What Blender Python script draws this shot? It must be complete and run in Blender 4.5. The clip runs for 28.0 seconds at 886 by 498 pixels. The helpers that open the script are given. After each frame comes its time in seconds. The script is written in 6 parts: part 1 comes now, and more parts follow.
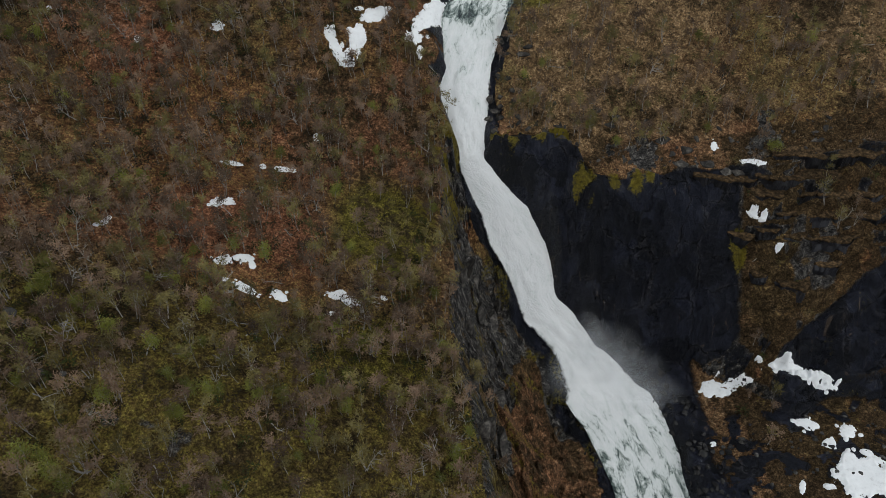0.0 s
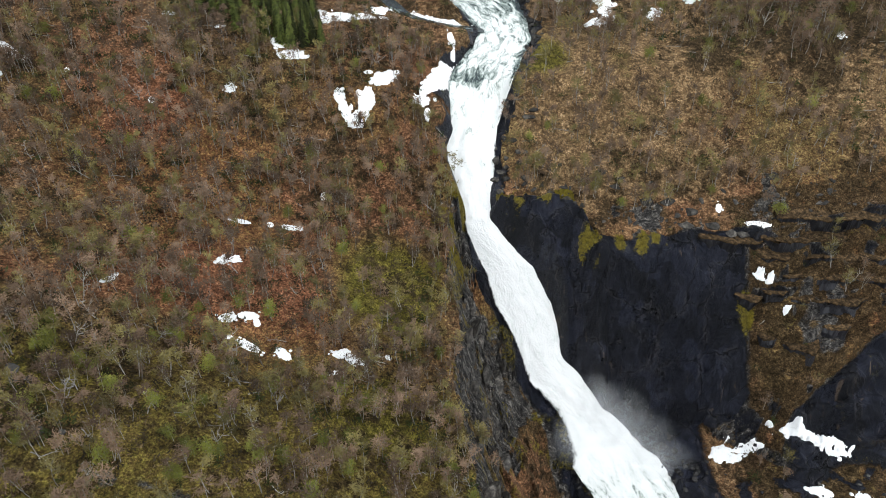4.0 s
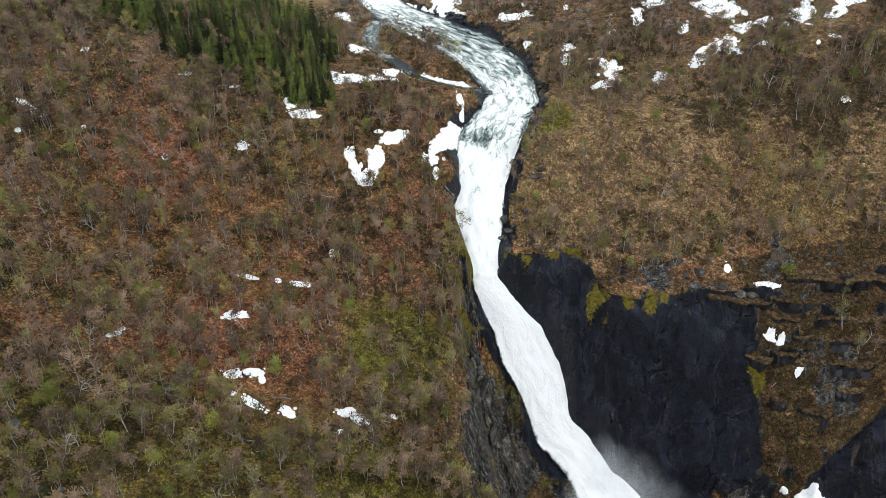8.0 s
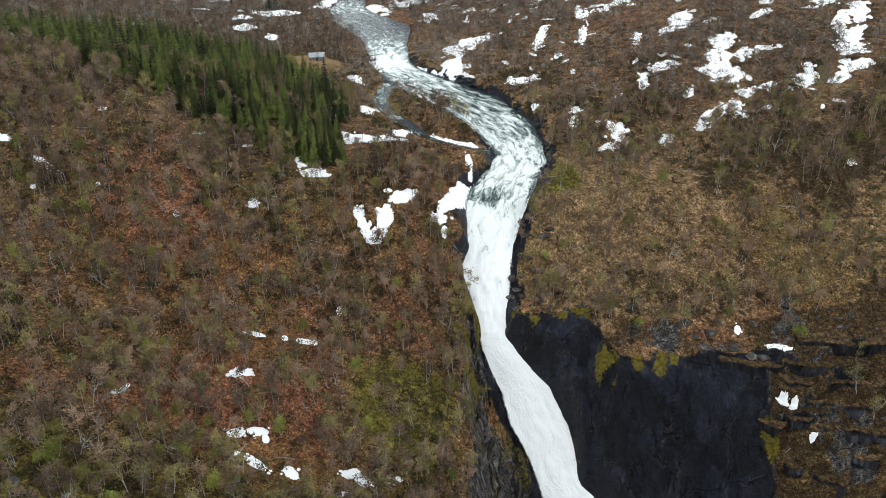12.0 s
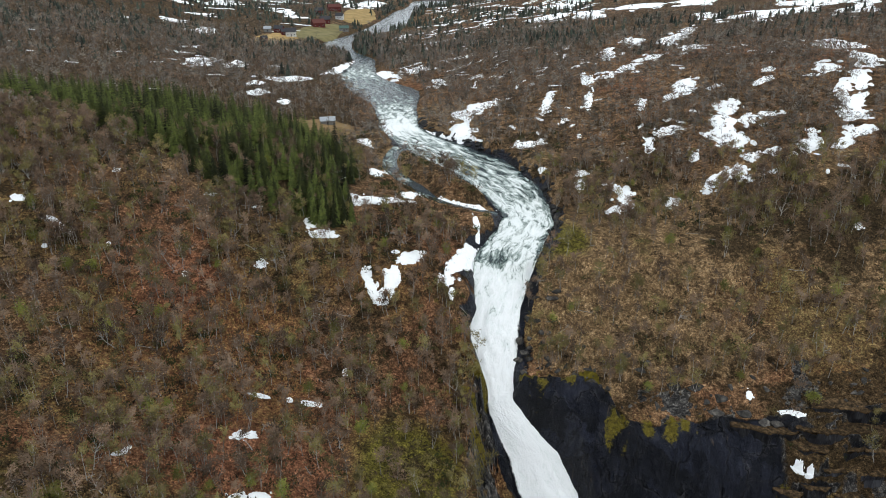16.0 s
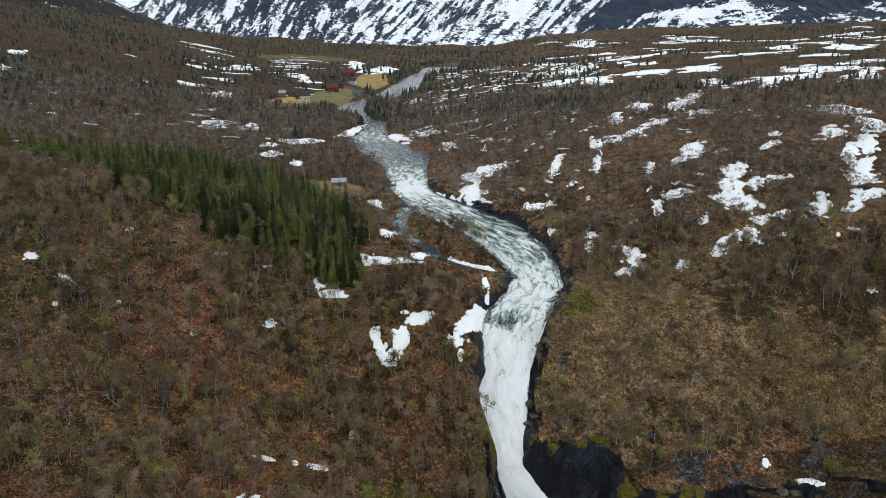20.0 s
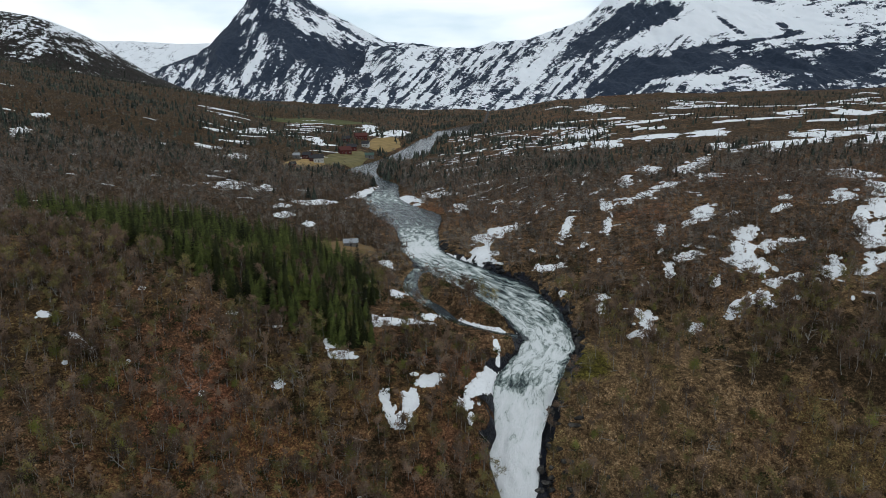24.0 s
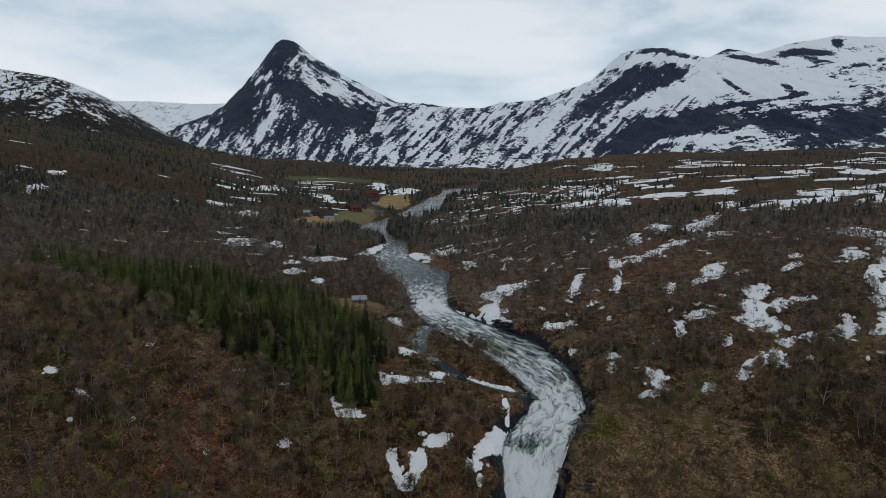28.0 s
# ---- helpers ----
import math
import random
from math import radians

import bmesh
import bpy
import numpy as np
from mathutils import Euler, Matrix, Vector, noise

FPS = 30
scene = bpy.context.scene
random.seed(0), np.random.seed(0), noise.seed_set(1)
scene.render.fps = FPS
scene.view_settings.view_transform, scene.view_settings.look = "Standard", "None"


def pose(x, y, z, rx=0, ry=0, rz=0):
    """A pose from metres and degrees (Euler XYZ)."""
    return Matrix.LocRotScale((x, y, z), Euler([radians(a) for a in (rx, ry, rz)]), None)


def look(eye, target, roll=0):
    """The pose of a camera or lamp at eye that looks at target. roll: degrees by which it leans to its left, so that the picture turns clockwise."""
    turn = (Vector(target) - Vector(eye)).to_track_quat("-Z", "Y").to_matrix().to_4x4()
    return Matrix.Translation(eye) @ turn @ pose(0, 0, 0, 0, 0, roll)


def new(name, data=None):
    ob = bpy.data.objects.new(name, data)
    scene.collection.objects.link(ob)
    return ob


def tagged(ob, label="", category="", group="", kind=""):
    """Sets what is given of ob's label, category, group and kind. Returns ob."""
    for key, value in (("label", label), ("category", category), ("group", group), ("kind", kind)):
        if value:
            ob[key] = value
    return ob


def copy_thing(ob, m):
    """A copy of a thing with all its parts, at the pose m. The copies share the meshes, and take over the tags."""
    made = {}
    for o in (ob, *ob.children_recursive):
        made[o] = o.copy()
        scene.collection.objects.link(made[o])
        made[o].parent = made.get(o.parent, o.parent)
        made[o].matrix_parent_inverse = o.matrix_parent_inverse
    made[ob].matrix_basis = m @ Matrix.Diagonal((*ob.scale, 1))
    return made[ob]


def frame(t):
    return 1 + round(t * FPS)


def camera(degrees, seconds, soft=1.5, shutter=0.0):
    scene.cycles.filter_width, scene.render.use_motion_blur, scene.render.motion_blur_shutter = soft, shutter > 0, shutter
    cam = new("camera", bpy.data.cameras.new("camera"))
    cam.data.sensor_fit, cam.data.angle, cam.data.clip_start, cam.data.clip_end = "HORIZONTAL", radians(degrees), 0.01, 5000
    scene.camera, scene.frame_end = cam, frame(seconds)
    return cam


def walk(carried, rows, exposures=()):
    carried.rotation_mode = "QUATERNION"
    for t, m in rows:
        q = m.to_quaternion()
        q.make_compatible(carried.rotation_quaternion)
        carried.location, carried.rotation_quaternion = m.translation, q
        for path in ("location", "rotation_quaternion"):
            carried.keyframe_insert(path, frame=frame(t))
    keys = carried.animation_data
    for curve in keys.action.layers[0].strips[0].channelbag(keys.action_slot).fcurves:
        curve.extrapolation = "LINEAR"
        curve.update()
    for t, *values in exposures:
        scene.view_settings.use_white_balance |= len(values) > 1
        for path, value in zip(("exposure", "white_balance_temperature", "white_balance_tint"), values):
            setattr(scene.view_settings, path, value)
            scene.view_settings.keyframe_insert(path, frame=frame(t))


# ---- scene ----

cam = camera(62.46, 28.0, soft=0.6)
EYE = (0.0, 0.0, 180.0)


def aim(pitch, yaw, lean):
    """The camera's pose: degrees over the horizon, to the right, and the lean to the right."""
    return pose(*EYE, 90 + pitch, 0, -yaw) @ pose(0, 0, 0, 0, 0, -lean)


PATH = [
    (0, aim(-40.625, 4.675, 1.044)), (1, aim(-39.455, 4.498, 1.039)), (2, aim(-38.251, 4.413, 0.979)),
    (3, aim(-37.111, 4.326, 0.915)), (5.5, aim(-34.274, 4.004, 0.708)), (6.5, aim(-33.171, 3.785, 0.694)),
    (7.5, aim(-32.025, 3.634, 0.678)), (8.5, aim(-30.880, 3.504, 0.650)), (9.5, aim(-29.729, 3.380, 0.615)),
    (10.5, aim(-28.584, 3.223, 0.541)), (11.5, aim(-27.438, 3.019, 0.493)), (12.5, aim(-26.250, 2.827, 0.452)),
    (14.5, aim(-23.810, 2.580, 0.368)), (15.5, aim(-22.617, 2.412, 0.368)), (16.5, aim(-21.439, 2.231, 0.342)),
    (17.5, aim(-20.264, 2.049, 0.331)), (18.5, aim(-19.089, 1.813, 0.282)), (19.5, aim(-17.882, 1.645, 0.247)),
    (20.5, aim(-16.646, 1.486, 0.217)), (21.5, aim(-15.399, 1.308, 0.168)), (23.5, aim(-13.070, 0.836, 0.121)),
    (24.5, aim(-11.894, 0.589, 0.115)), (25.5, aim(-10.726, 0.405, 0.125)), (26.5, aim(-9.526, 0.250, 0.094)),
    (27, aim(-8.935, 0.163, 0.065)), (27.5, aim(-8.427, 0.085, 0.034)), (28, aim(-8.0, 0.0, 0.0)),
]
walk(cam, PATH, exposures=[(0, -0.95, 6500, 10), (0.6, -0.07, 6500, 10), (1.0, 0.06, 6500, 10), (3, 0.11, 6500, 10), (7, 0.06, 6450, 10), (12, -0.12, 6400, 9), (17, -0.34, 6350, 9), (20, -0.60, 6300, 9), (25, -1.36, 6150, 9), (28, -1.66, 6100, 9)])

# ---- world and sun: a bright overcast with a few breaks ----
world = bpy.data.worlds.new("sky")
scene.world = world
world.use_nodes = True
wn, wl = world.node_tree.nodes, world.node_tree.links
wn.clear()
SUN_UP, SUN_TURN = radians(48), radians(150)
sky = wn.new("ShaderNodeTexSky")
sky.sky_type = "NISHITA"
sky.sun_disc = False
sky.sun_elevation, sky.sun_rotation = SUN_UP, SUN_TURN
sky_level = wn.new("ShaderNodeVectorMath")
sky_level.operation = "SCALE"
sky_level.inputs[3].default_value = 0.10
wl.new(sky.outputs[0], sky_level.inputs[0])
wgeo = wn.new("ShaderNodeTexCoord")
wmap = wn.new("ShaderNodeMapping")
wmap.inputs["Scale"].default_value = (1.0, 1.0, 3.2)
wl.new(wgeo.outputs["Generated"], wmap.inputs[0])
clouds = wn.new("ShaderNodeTexNoise")
clouds.inputs["Scale"].default_value = 3.1
clouds.inputs["Detail"].default_value = 7
clouds.inputs["Roughness"].default_value = 0.55
clouds.inputs["Distortion"].default_value = 0.25
wl.new(wmap.outputs[0], clouds.inputs["Vector"])
cover_ramp = wn.new("ShaderNodeValToRGB")
cover_ramp.color_ramp.elements[0].position, cover_ramp.color_ramp.elements[0].color = 0.30, (0.55, 0.55, 0.55, 1)
cover_ramp.color_ramp.elements[1].position, cover_ramp.color_ramp.elements[1].color = 0.48, (1, 1, 1, 1)
wl.new(clouds.outputs["Fac"], cover_ramp.inputs[0])
cloud_tone = wn.new("ShaderNodeValToRGB")
cloud_tone.color_ramp.elements[0].position, cloud_tone.color_ramp.elements[0].color = 0.36, (0.66, 0.77, 0.84, 1)
cloud_tone.color_ramp.elements[1].position, cloud_tone.color_ramp.elements[1].color = 0.60, (0.95, 0.97, 0.98, 1)
wl.new(clouds.outputs["Fac"], cloud_tone.inputs[0])
sky_mix = wn.new("ShaderNodeMixRGB")
wl.new(cover_ramp.outputs[0], sky_mix.inputs[0])
wl.new(sky_level.outputs[0], sky_mix.inputs[1])
wl.new(cloud_tone.outputs[0], sky_mix.inputs[2])
sky_up = wn.new("ShaderNodeSeparateXYZ")
wl.new(wgeo.outputs["Generated"], sky_up.inputs[0])
paler = wn.new("ShaderNodeMapRange")
paler.inputs["From Min"].default_value, paler.inputs["From Max"].default_value = 0.0, 0.7
paler.inputs["To Min"].default_value, paler.inputs["To Max"].default_value = 1.34, 0.84
wl.new(sky_up.outputs["Z"], paler.inputs["Value"])
overcast = wn.new("ShaderNodeVectorMath")
overcast.operation = "SCALE"
wl.new(sky_mix.outputs[0], overcast.inputs[0])
wl.new(paler.outputs[0], overcast.inputs[3])
world_out = wn.new("ShaderNodeBackground")
world_out.inputs[1].default_value = 2.05
wl.new(overcast.outputs[0], world_out.inputs[0])
wl.new(world_out.outputs[0], wn.new("ShaderNodeOutputWorld").inputs[0])
sun_data = bpy.data.lights.new("sun", "SUN")
sun_data.energy, sun_data.angle, sun_data.color = 1.0, radians(12), (1.0, 0.96, 0.90)
sun = new("sun", sun_data)
sun.matrix_world = look((0, 0, 900), (-0.5 * 900, 0.75 * 900, 900 - 1.0 * 900))

# ---- materials ----
def material(name, rough=0.9, metal=0.0, spec=0.25):
    m = bpy.data.materials.new(name)
    m.use_nodes = True
    b = m.node_tree.nodes["Principled BSDF"]
    b.inputs["Roughness"].default_value, b.inputs["Metallic"].default_value = rough, metal
    b.inputs["Specular IOR Level"].default_value = spec
    return m, m.node_tree.nodes, m.node_tree.links, b


def noise_tex(nodes, links, scale, detail=4, rough=0.55, stretch=None, distortion=0.0):
    """Noise in metres of the world."""
    geo = nodes.new("ShaderNodeNewGeometry")
    vec = geo.outputs["Position"]
    if stretch:
        mp = nodes.new("ShaderNodeMapping")
        mp.inputs["Scale"].default_value = stretch
        links.new(vec, mp.inputs[0])
        vec = mp.outputs[0]
    n = nodes.new("ShaderNodeTexNoise")
    n.inputs["Scale"].default_value, n.inputs["Detail"].default_value = scale, detail
    n.inputs["Roughness"].default_value, n.inputs["Distortion"].default_value = rough, distortion
    links.new(vec, n.inputs["Vector"])
    return n.outputs["Fac"]


def ramp(nodes, links, fac, *stops):
    r = nodes.new("ShaderNodeValToRGB")
    el = r.color_ramp.elements
    while len(el) < len(stops):
        el.new(0.5)
    for e, (at, col) in zip(el, stops):
        e.position = at
        e.color = (*col, 1) if len(col) == 3 else col
    links.new(fac, r.inputs[0])
    return r.outputs[0]


def grey(v):
    return (v, v, v)


def mix(nodes, links, fac, a, b, how="MIX"):
    m = nodes.new("ShaderNodeMixRGB")
    m.blend_type = how
    for sock, v in zip(m.inputs, (fac, a, b)):
        if hasattr(v, "links"):
            links.new(v, sock)
        elif isinstance(v, (int, float)):
            sock.default_value = v
        else:
            sock.default_value = (*v, 1)
    return m.outputs[0]


def calc(nodes, links, op, a, b=0.0, clamp=False):
    m = nodes.new("ShaderNodeMath")
    m.operation, m.use_clamp = op, clamp
    for sock, v in zip(m.inputs, (a, b)):
        if hasattr(v, "links"):
            links.new(v, sock)
        else:
            sock.default_value = v
    return m.outputs[0]


def bump(nodes, links, b, fac, strength=0.5, distance=0.2):
    bp = nodes.new("ShaderNodeBump")
    bp.inputs["Strength"].default_value, bp.inputs["Distance"].default_value = strength, distance
    links.new(fac, bp.inputs["Height"])
    links.new(bp.outputs[0], b.inputs["Normal"])


def attribute(nodes, name):
    a = nodes.new("ShaderNodeAttribute")
    a.attribute_name = name
    return a


def ground_material():
    """Heath: red-brown litter, straw grass, heather and moss; rock where the cover mask says so."""
    m, n, l, b = material("heath", 0.95, spec=0.1)
    mid = noise_tex(n, l, 0.16, 4, 0.65)
    fine = noise_tex(n, l, 1.1, 6, 0.75)
    sep, ext = n.new("ShaderNodeSeparateColor"), n.new("ShaderNodeSeparateColor")
    l.new(attribute(n, "cover").outputs["Color"], sep.inputs[0])
    extra_mask = attribute(n, "extra")
    l.new(extra_mask.outputs["Color"], ext.inputs[0])

    def blend(mask, low, high, span=1.1):
        """Where the mask is high, with a ragged edge."""
        return ramp(n, l, calc(n, l, "ADD", mask, calc(n, l, "MULTIPLY", calc(n, l, "SUBTRACT", fine, 0.5), span)), (low, grey(0)), (high, grey(1)))

    clump = noise_tex(n, l, 0.42, 3, 0.6)
    litter = ramp(n, l, fine, (0.30, (0.036, 0.020, 0.010)), (0.5, (0.158, 0.086, 0.043)), (0.70, (0.395, 0.245, 0.135)))
    rust = ramp(n, l, fine, (0.30, (0.050, 0.021, 0.011)), (0.5, (0.215, 0.092, 0.049)), (0.70, (0.46, 0.228, 0.130)))
    straw = ramp(n, l, fine, (0.30, (0.044, 0.027, 0.014)), (0.5, (0.205, 0.128, 0.064)), (0.70, (0.48, 0.335, 0.190)))
    green = ramp(n, l, fine, (0.30, (0.028, 0.026, 0.006)), (0.5, (0.118, 0.100, 0.020)), (0.72, (0.275, 0.232, 0.050)))
    heather = ramp(n, l, fine, (0.30, (0.011, 0.007, 0.004)), (0.5, (0.043, 0.029, 0.014)), (0.70, (0.115, 0.076, 0.042)))
    c = litter
    c = mix(n, l, blend(ext.outputs[2], 0.3, 0.9), c, rust)
    c = mix(n, l, blend(sep.outputs[1], 0.35, 0.9), c, straw)
    c = mix(n, l, blend(sep.outputs[2], 0.35, 0.9), c, green)
    dark_heath = calc(n, l, "ADD", calc(n, l, "MULTIPLY", mid, 0.6), calc(n, l, "MULTIPLY", clump, 0.4))
    dark_heath = calc(n, l, "ADD", dark_heath, calc(n, l, "MULTIPLY", calc(n, l, "SUBTRACT", extra_mask.outputs["Alpha"], 0.5), 0.30))
    c = mix(n, l, ramp(n, l, dark_heath, (0.47, grey(0)), (0.58, grey(0.9))), c, heather)
    tone = noise_tex(n, l, 0.30, 7, 0.72)
    c = mix(n, l, 1.0, c, ramp(n, l, tone, (0.36, grey(0.50)), (0.50, grey(0.95)), (0.66, grey(1.55))), "MULTIPLY")
    grain = noise_tex(n, l, 2.6, 4, 0.7)
    c = mix(n, l, 1.0, c, ramp(n, l, grain, (0.34, grey(0.40)), (0.5, grey(1.02)), (0.66, grey(2.15))), "MULTIPLY")
    cleave = n.new("ShaderNodeMapping")
    cleave.inputs["Rotation"].default_value, cleave.inputs["Scale"].default_value = (radians(32), radians(-14), 0), (1.5, 2.6, 0.6)
    l.new(n.new("ShaderNodeNewGeometry").outputs["Position"], cleave.inputs[0])
    split = n.new("ShaderNodeTexNoise")
    split.inputs["Scale"].default_value, split.inputs["Detail"].default_value = 0.34, 9
    split.inputs["Roughness"].default_value, split.inputs["Distortion"].default_value = 0.74, 0.7
    l.new(cleave.outputs[0], split.inputs["Vector"])
    streak = split.outputs["Fac"]
    rock = ramp(n, l, streak, (0.36, (0.006, 0.006, 0.006)), (0.45, (0.030, 0.028, 0.028)), (0.54, (0.080, 0.075, 0.071)), (0.66, (0.26, 0.24, 0.215)))
    lichen = noise_tex(n, l, 0.22, 6, 0.7)
    rock = mix(n, l, ramp(n, l, lichen, (0.56, grey(0)), (0.64, grey(0.75))), rock, (0.13, 0.082, 0.030))
    rock = mix(n, l, 1.0, rock, ramp(n, l, grain, (0.36, grey(0.45)), (0.5, grey(1.0)), (0.66, grey(2.0))), "MULTIPLY")
    c = mix(n, l, blend(sep.outputs[0], 0.40, 0.55, 0.7), c, rock)
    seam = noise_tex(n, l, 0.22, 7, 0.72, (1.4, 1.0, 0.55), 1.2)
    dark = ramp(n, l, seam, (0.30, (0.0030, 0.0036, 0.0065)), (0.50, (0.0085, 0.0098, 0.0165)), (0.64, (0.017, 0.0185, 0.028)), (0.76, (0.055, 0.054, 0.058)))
    cells = n.new("ShaderNodeTexVoronoi")
    cells.feature = "DISTANCE_TO_EDGE"
    cells.inputs["Scale"].default_value = 0.085
    turned = n.new("ShaderNodeMapping")
    turned.inputs["Rotation"].default_value, turned.inputs["Scale"].default_value = (0.3, 0.5, 0.4), (1.0, 1.3, 0.55)
    warp = n.new("ShaderNodeVectorMath")
    warp.operation = "MULTIPLY_ADD"
    tilt_noise = n.new("ShaderNodeTexNoise")
    tilt_noise.inputs["Scale"].default_value, tilt_noise.inputs["Detail"].default_value = 0.25, 4
    place = n.new("ShaderNodeNewGeometry").outputs["Position"]
    l.new(place, tilt_noise.inputs["Vector"])
    l.new(tilt_noise.outputs["Color"], warp.inputs[0])
    warp.inputs[1].default_value = (6.0, 6.0, 6.0)
    l.new(place, warp.inputs[2])
    l.new(warp.outputs[0], turned.inputs[0])
    l.new(turned.outputs[0], cells.inputs["Vector"])
    crack = ramp(n, l, cells.outputs["Distance"], (0.0, grey(0.1)), (0.005, grey(0.35)), (0.013, grey(1)))
    dark = mix(n, l, crack, (0.0025, 0.0025, 0.003), dark)
    vein = noise_tex(n, l, 0.13, 6, 0.6, (2.2, 1.5, 0.3), 2.0)
    dark = mix(n, l, ramp(n, l, vein, (0.64, grey(0)), (0.69, grey(0.6))), dark, (0.10, 0.072, 0.052))
    plate = n.new("ShaderNodeTexVoronoi")
    plate.inputs["Scale"].default_value = 0.16
    l.new(turned.outputs[0], plate.inputs["Vector"])
    facet = n.new("ShaderNodeSeparateColor")
    l.new(plate.outputs["Color"], facet.inputs[0])
    # plate tones stand for sky sheen, painted into the rock colour
    dark = mix(n, l, 1.0, dark, ramp(n, l, facet.outputs[2], (0.0, grey(0.45)), (0.5, grey(0.95)), (1.0, grey(1.9))), "MULTIPLY")
    # pale lines painted beside the cracks as lit edges
    lit_edge = ramp(n, l, cells.outputs["Distance"], (0.012, grey(0)), (0.022, grey(0.8)), (0.05, grey(0)))
    dark = mix(n, l, calc(n, l, "MULTIPLY", lit_edge, ramp(n, l, seam, (0.45, grey(0)), (0.6, grey(1)))), dark, (0.055, 0.052, 0.056))
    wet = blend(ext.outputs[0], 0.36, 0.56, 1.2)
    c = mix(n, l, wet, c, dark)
    c = mix(n, l, blend(ext.outputs[1], 0.30, 0.50, 1.3), c, ramp(n, l, fine, (0.3, (0.05, 0.038, 0.006)), (0.7, (0.22, 0.175, 0.022))))
    l.new(c, b.inputs["Base Color"])
    sheen = calc(n, l, "ADD", calc(n, l, "MULTIPLY", facet.outputs[0], 0.25), calc(n, l, "MULTIPLY", fine, 0.45))
    l.new(mix(n, l, wet, grey(0.95), calc(n, l, "ADD", sheen, 0.05)), b.inputs["Roughness"])
    l.new(ramp(n, l, wet, (0, grey(0.1)), (1, grey(0.22))), b.inputs["Specular IOR Level"])
    bump(n, l, b, calc(n, l, "ADD", fine, calc(n, l, "ADD", calc(n, l, "MULTIPLY", seam, 1.5), calc(n, l, "MULTIPLY", calc(n, l, "ADD", calc(n, l, "MULTIPLY", crack, 0.8), calc(n, l, "MULTIPLY", facet.outputs[1], 1.6)), wet))), 1.0, 1.2)
    return m


def snow_material():
    m, n, l, b = material("old_snow", 0.75, spec=0.3)
    fine = noise_tex(n, l, 0.8, 5, 0.7)
    l.new(ramp(n, l, fine, (0.25, (0.60, 0.60, 0.60)), (0.42, (0.80, 0.81, 0.82)), (0.7, (0.87, 0.88, 0.89))), b.inputs["Base Color"])
    bump(n, l, b, fine, 0.5, 0.3)
    return m


def white_water_material():
    """Foam in strands along the stream, over dark green water."""
    m, n, l, b = material("white_water", 0.55, spec=0.42)
    flow = attribute(n, "flow")

    def strands(scale, detail, stretch, twist):
        mp = n.new("ShaderNodeMapping")
        mp.inputs["Scale"].default_value = stretch
        l.new(flow.outputs["Vector"], mp.inputs[0])
        t = n.new("ShaderNodeTexNoise")
        t.inputs["Scale"].default_value, t.inputs["Detail"].default_value = scale, detail
        t.inputs["Roughness"].default_value, t.inputs["Distortion"].default_value = 0.68, twist
        l.new(mp.outputs[0], t.inputs["Vector"])
        return t.outputs["Fac"]

    long = strands(0.42, 12, (0.42, 1.0, 1.0), 0.7)
    curl = strands(2.2, 7, (0.55, 1.0, 1.0), 0.6)
    foam = attribute(n, "foam")
    f = calc(n, l, "ADD", foam.outputs["Fac"], calc(n, l, "MULTIPLY", calc(n, l, "SUBTRACT", long, 0.5), 3.2))
    f = calc(n, l, "ADD", f, calc(n, l, "MULTIPLY", calc(n, l, "SUBTRACT", curl, 0.5), 0.9))
    f = calc(n, l, "MULTIPLY", f, 0.6)
    c = ramp(n, l, f, (0.05, (0.010, 0.020, 0.026)), (0.17, (0.040, 0.062, 0.060)), (0.27, (0.14, 0.18, 0.165)), (0.38, (0.40, 0.44, 0.42)), (0.50, (0.70, 0.73, 0.72)), (0.8, (0.80, 0.81, 0.815)))
    l.new(c, b.inputs["Base Color"])
    l.new(ramp(n, l, f, (0.16, grey(0.16)), (0.33, grey(0.9))), b.inputs["Roughness"])
    bump(n, l, b, calc(n, l, "ADD", long, curl), 0.8, 0.5)
    torn = calc(n, l, "ADD", attribute(n, "body").outputs["Fac"], calc(n, l, "MULTIPLY", calc(n, l, "SUBTRACT", noise_tex(n, l, 0.55, 7, 0.7, (1, 1, 0.6), 0.6), 0.5), 1.1))
    l.new(ramp(n, l, torn, (0.32, grey(0)), (0.62, grey(1))), b.inputs["Alpha"])
    return m


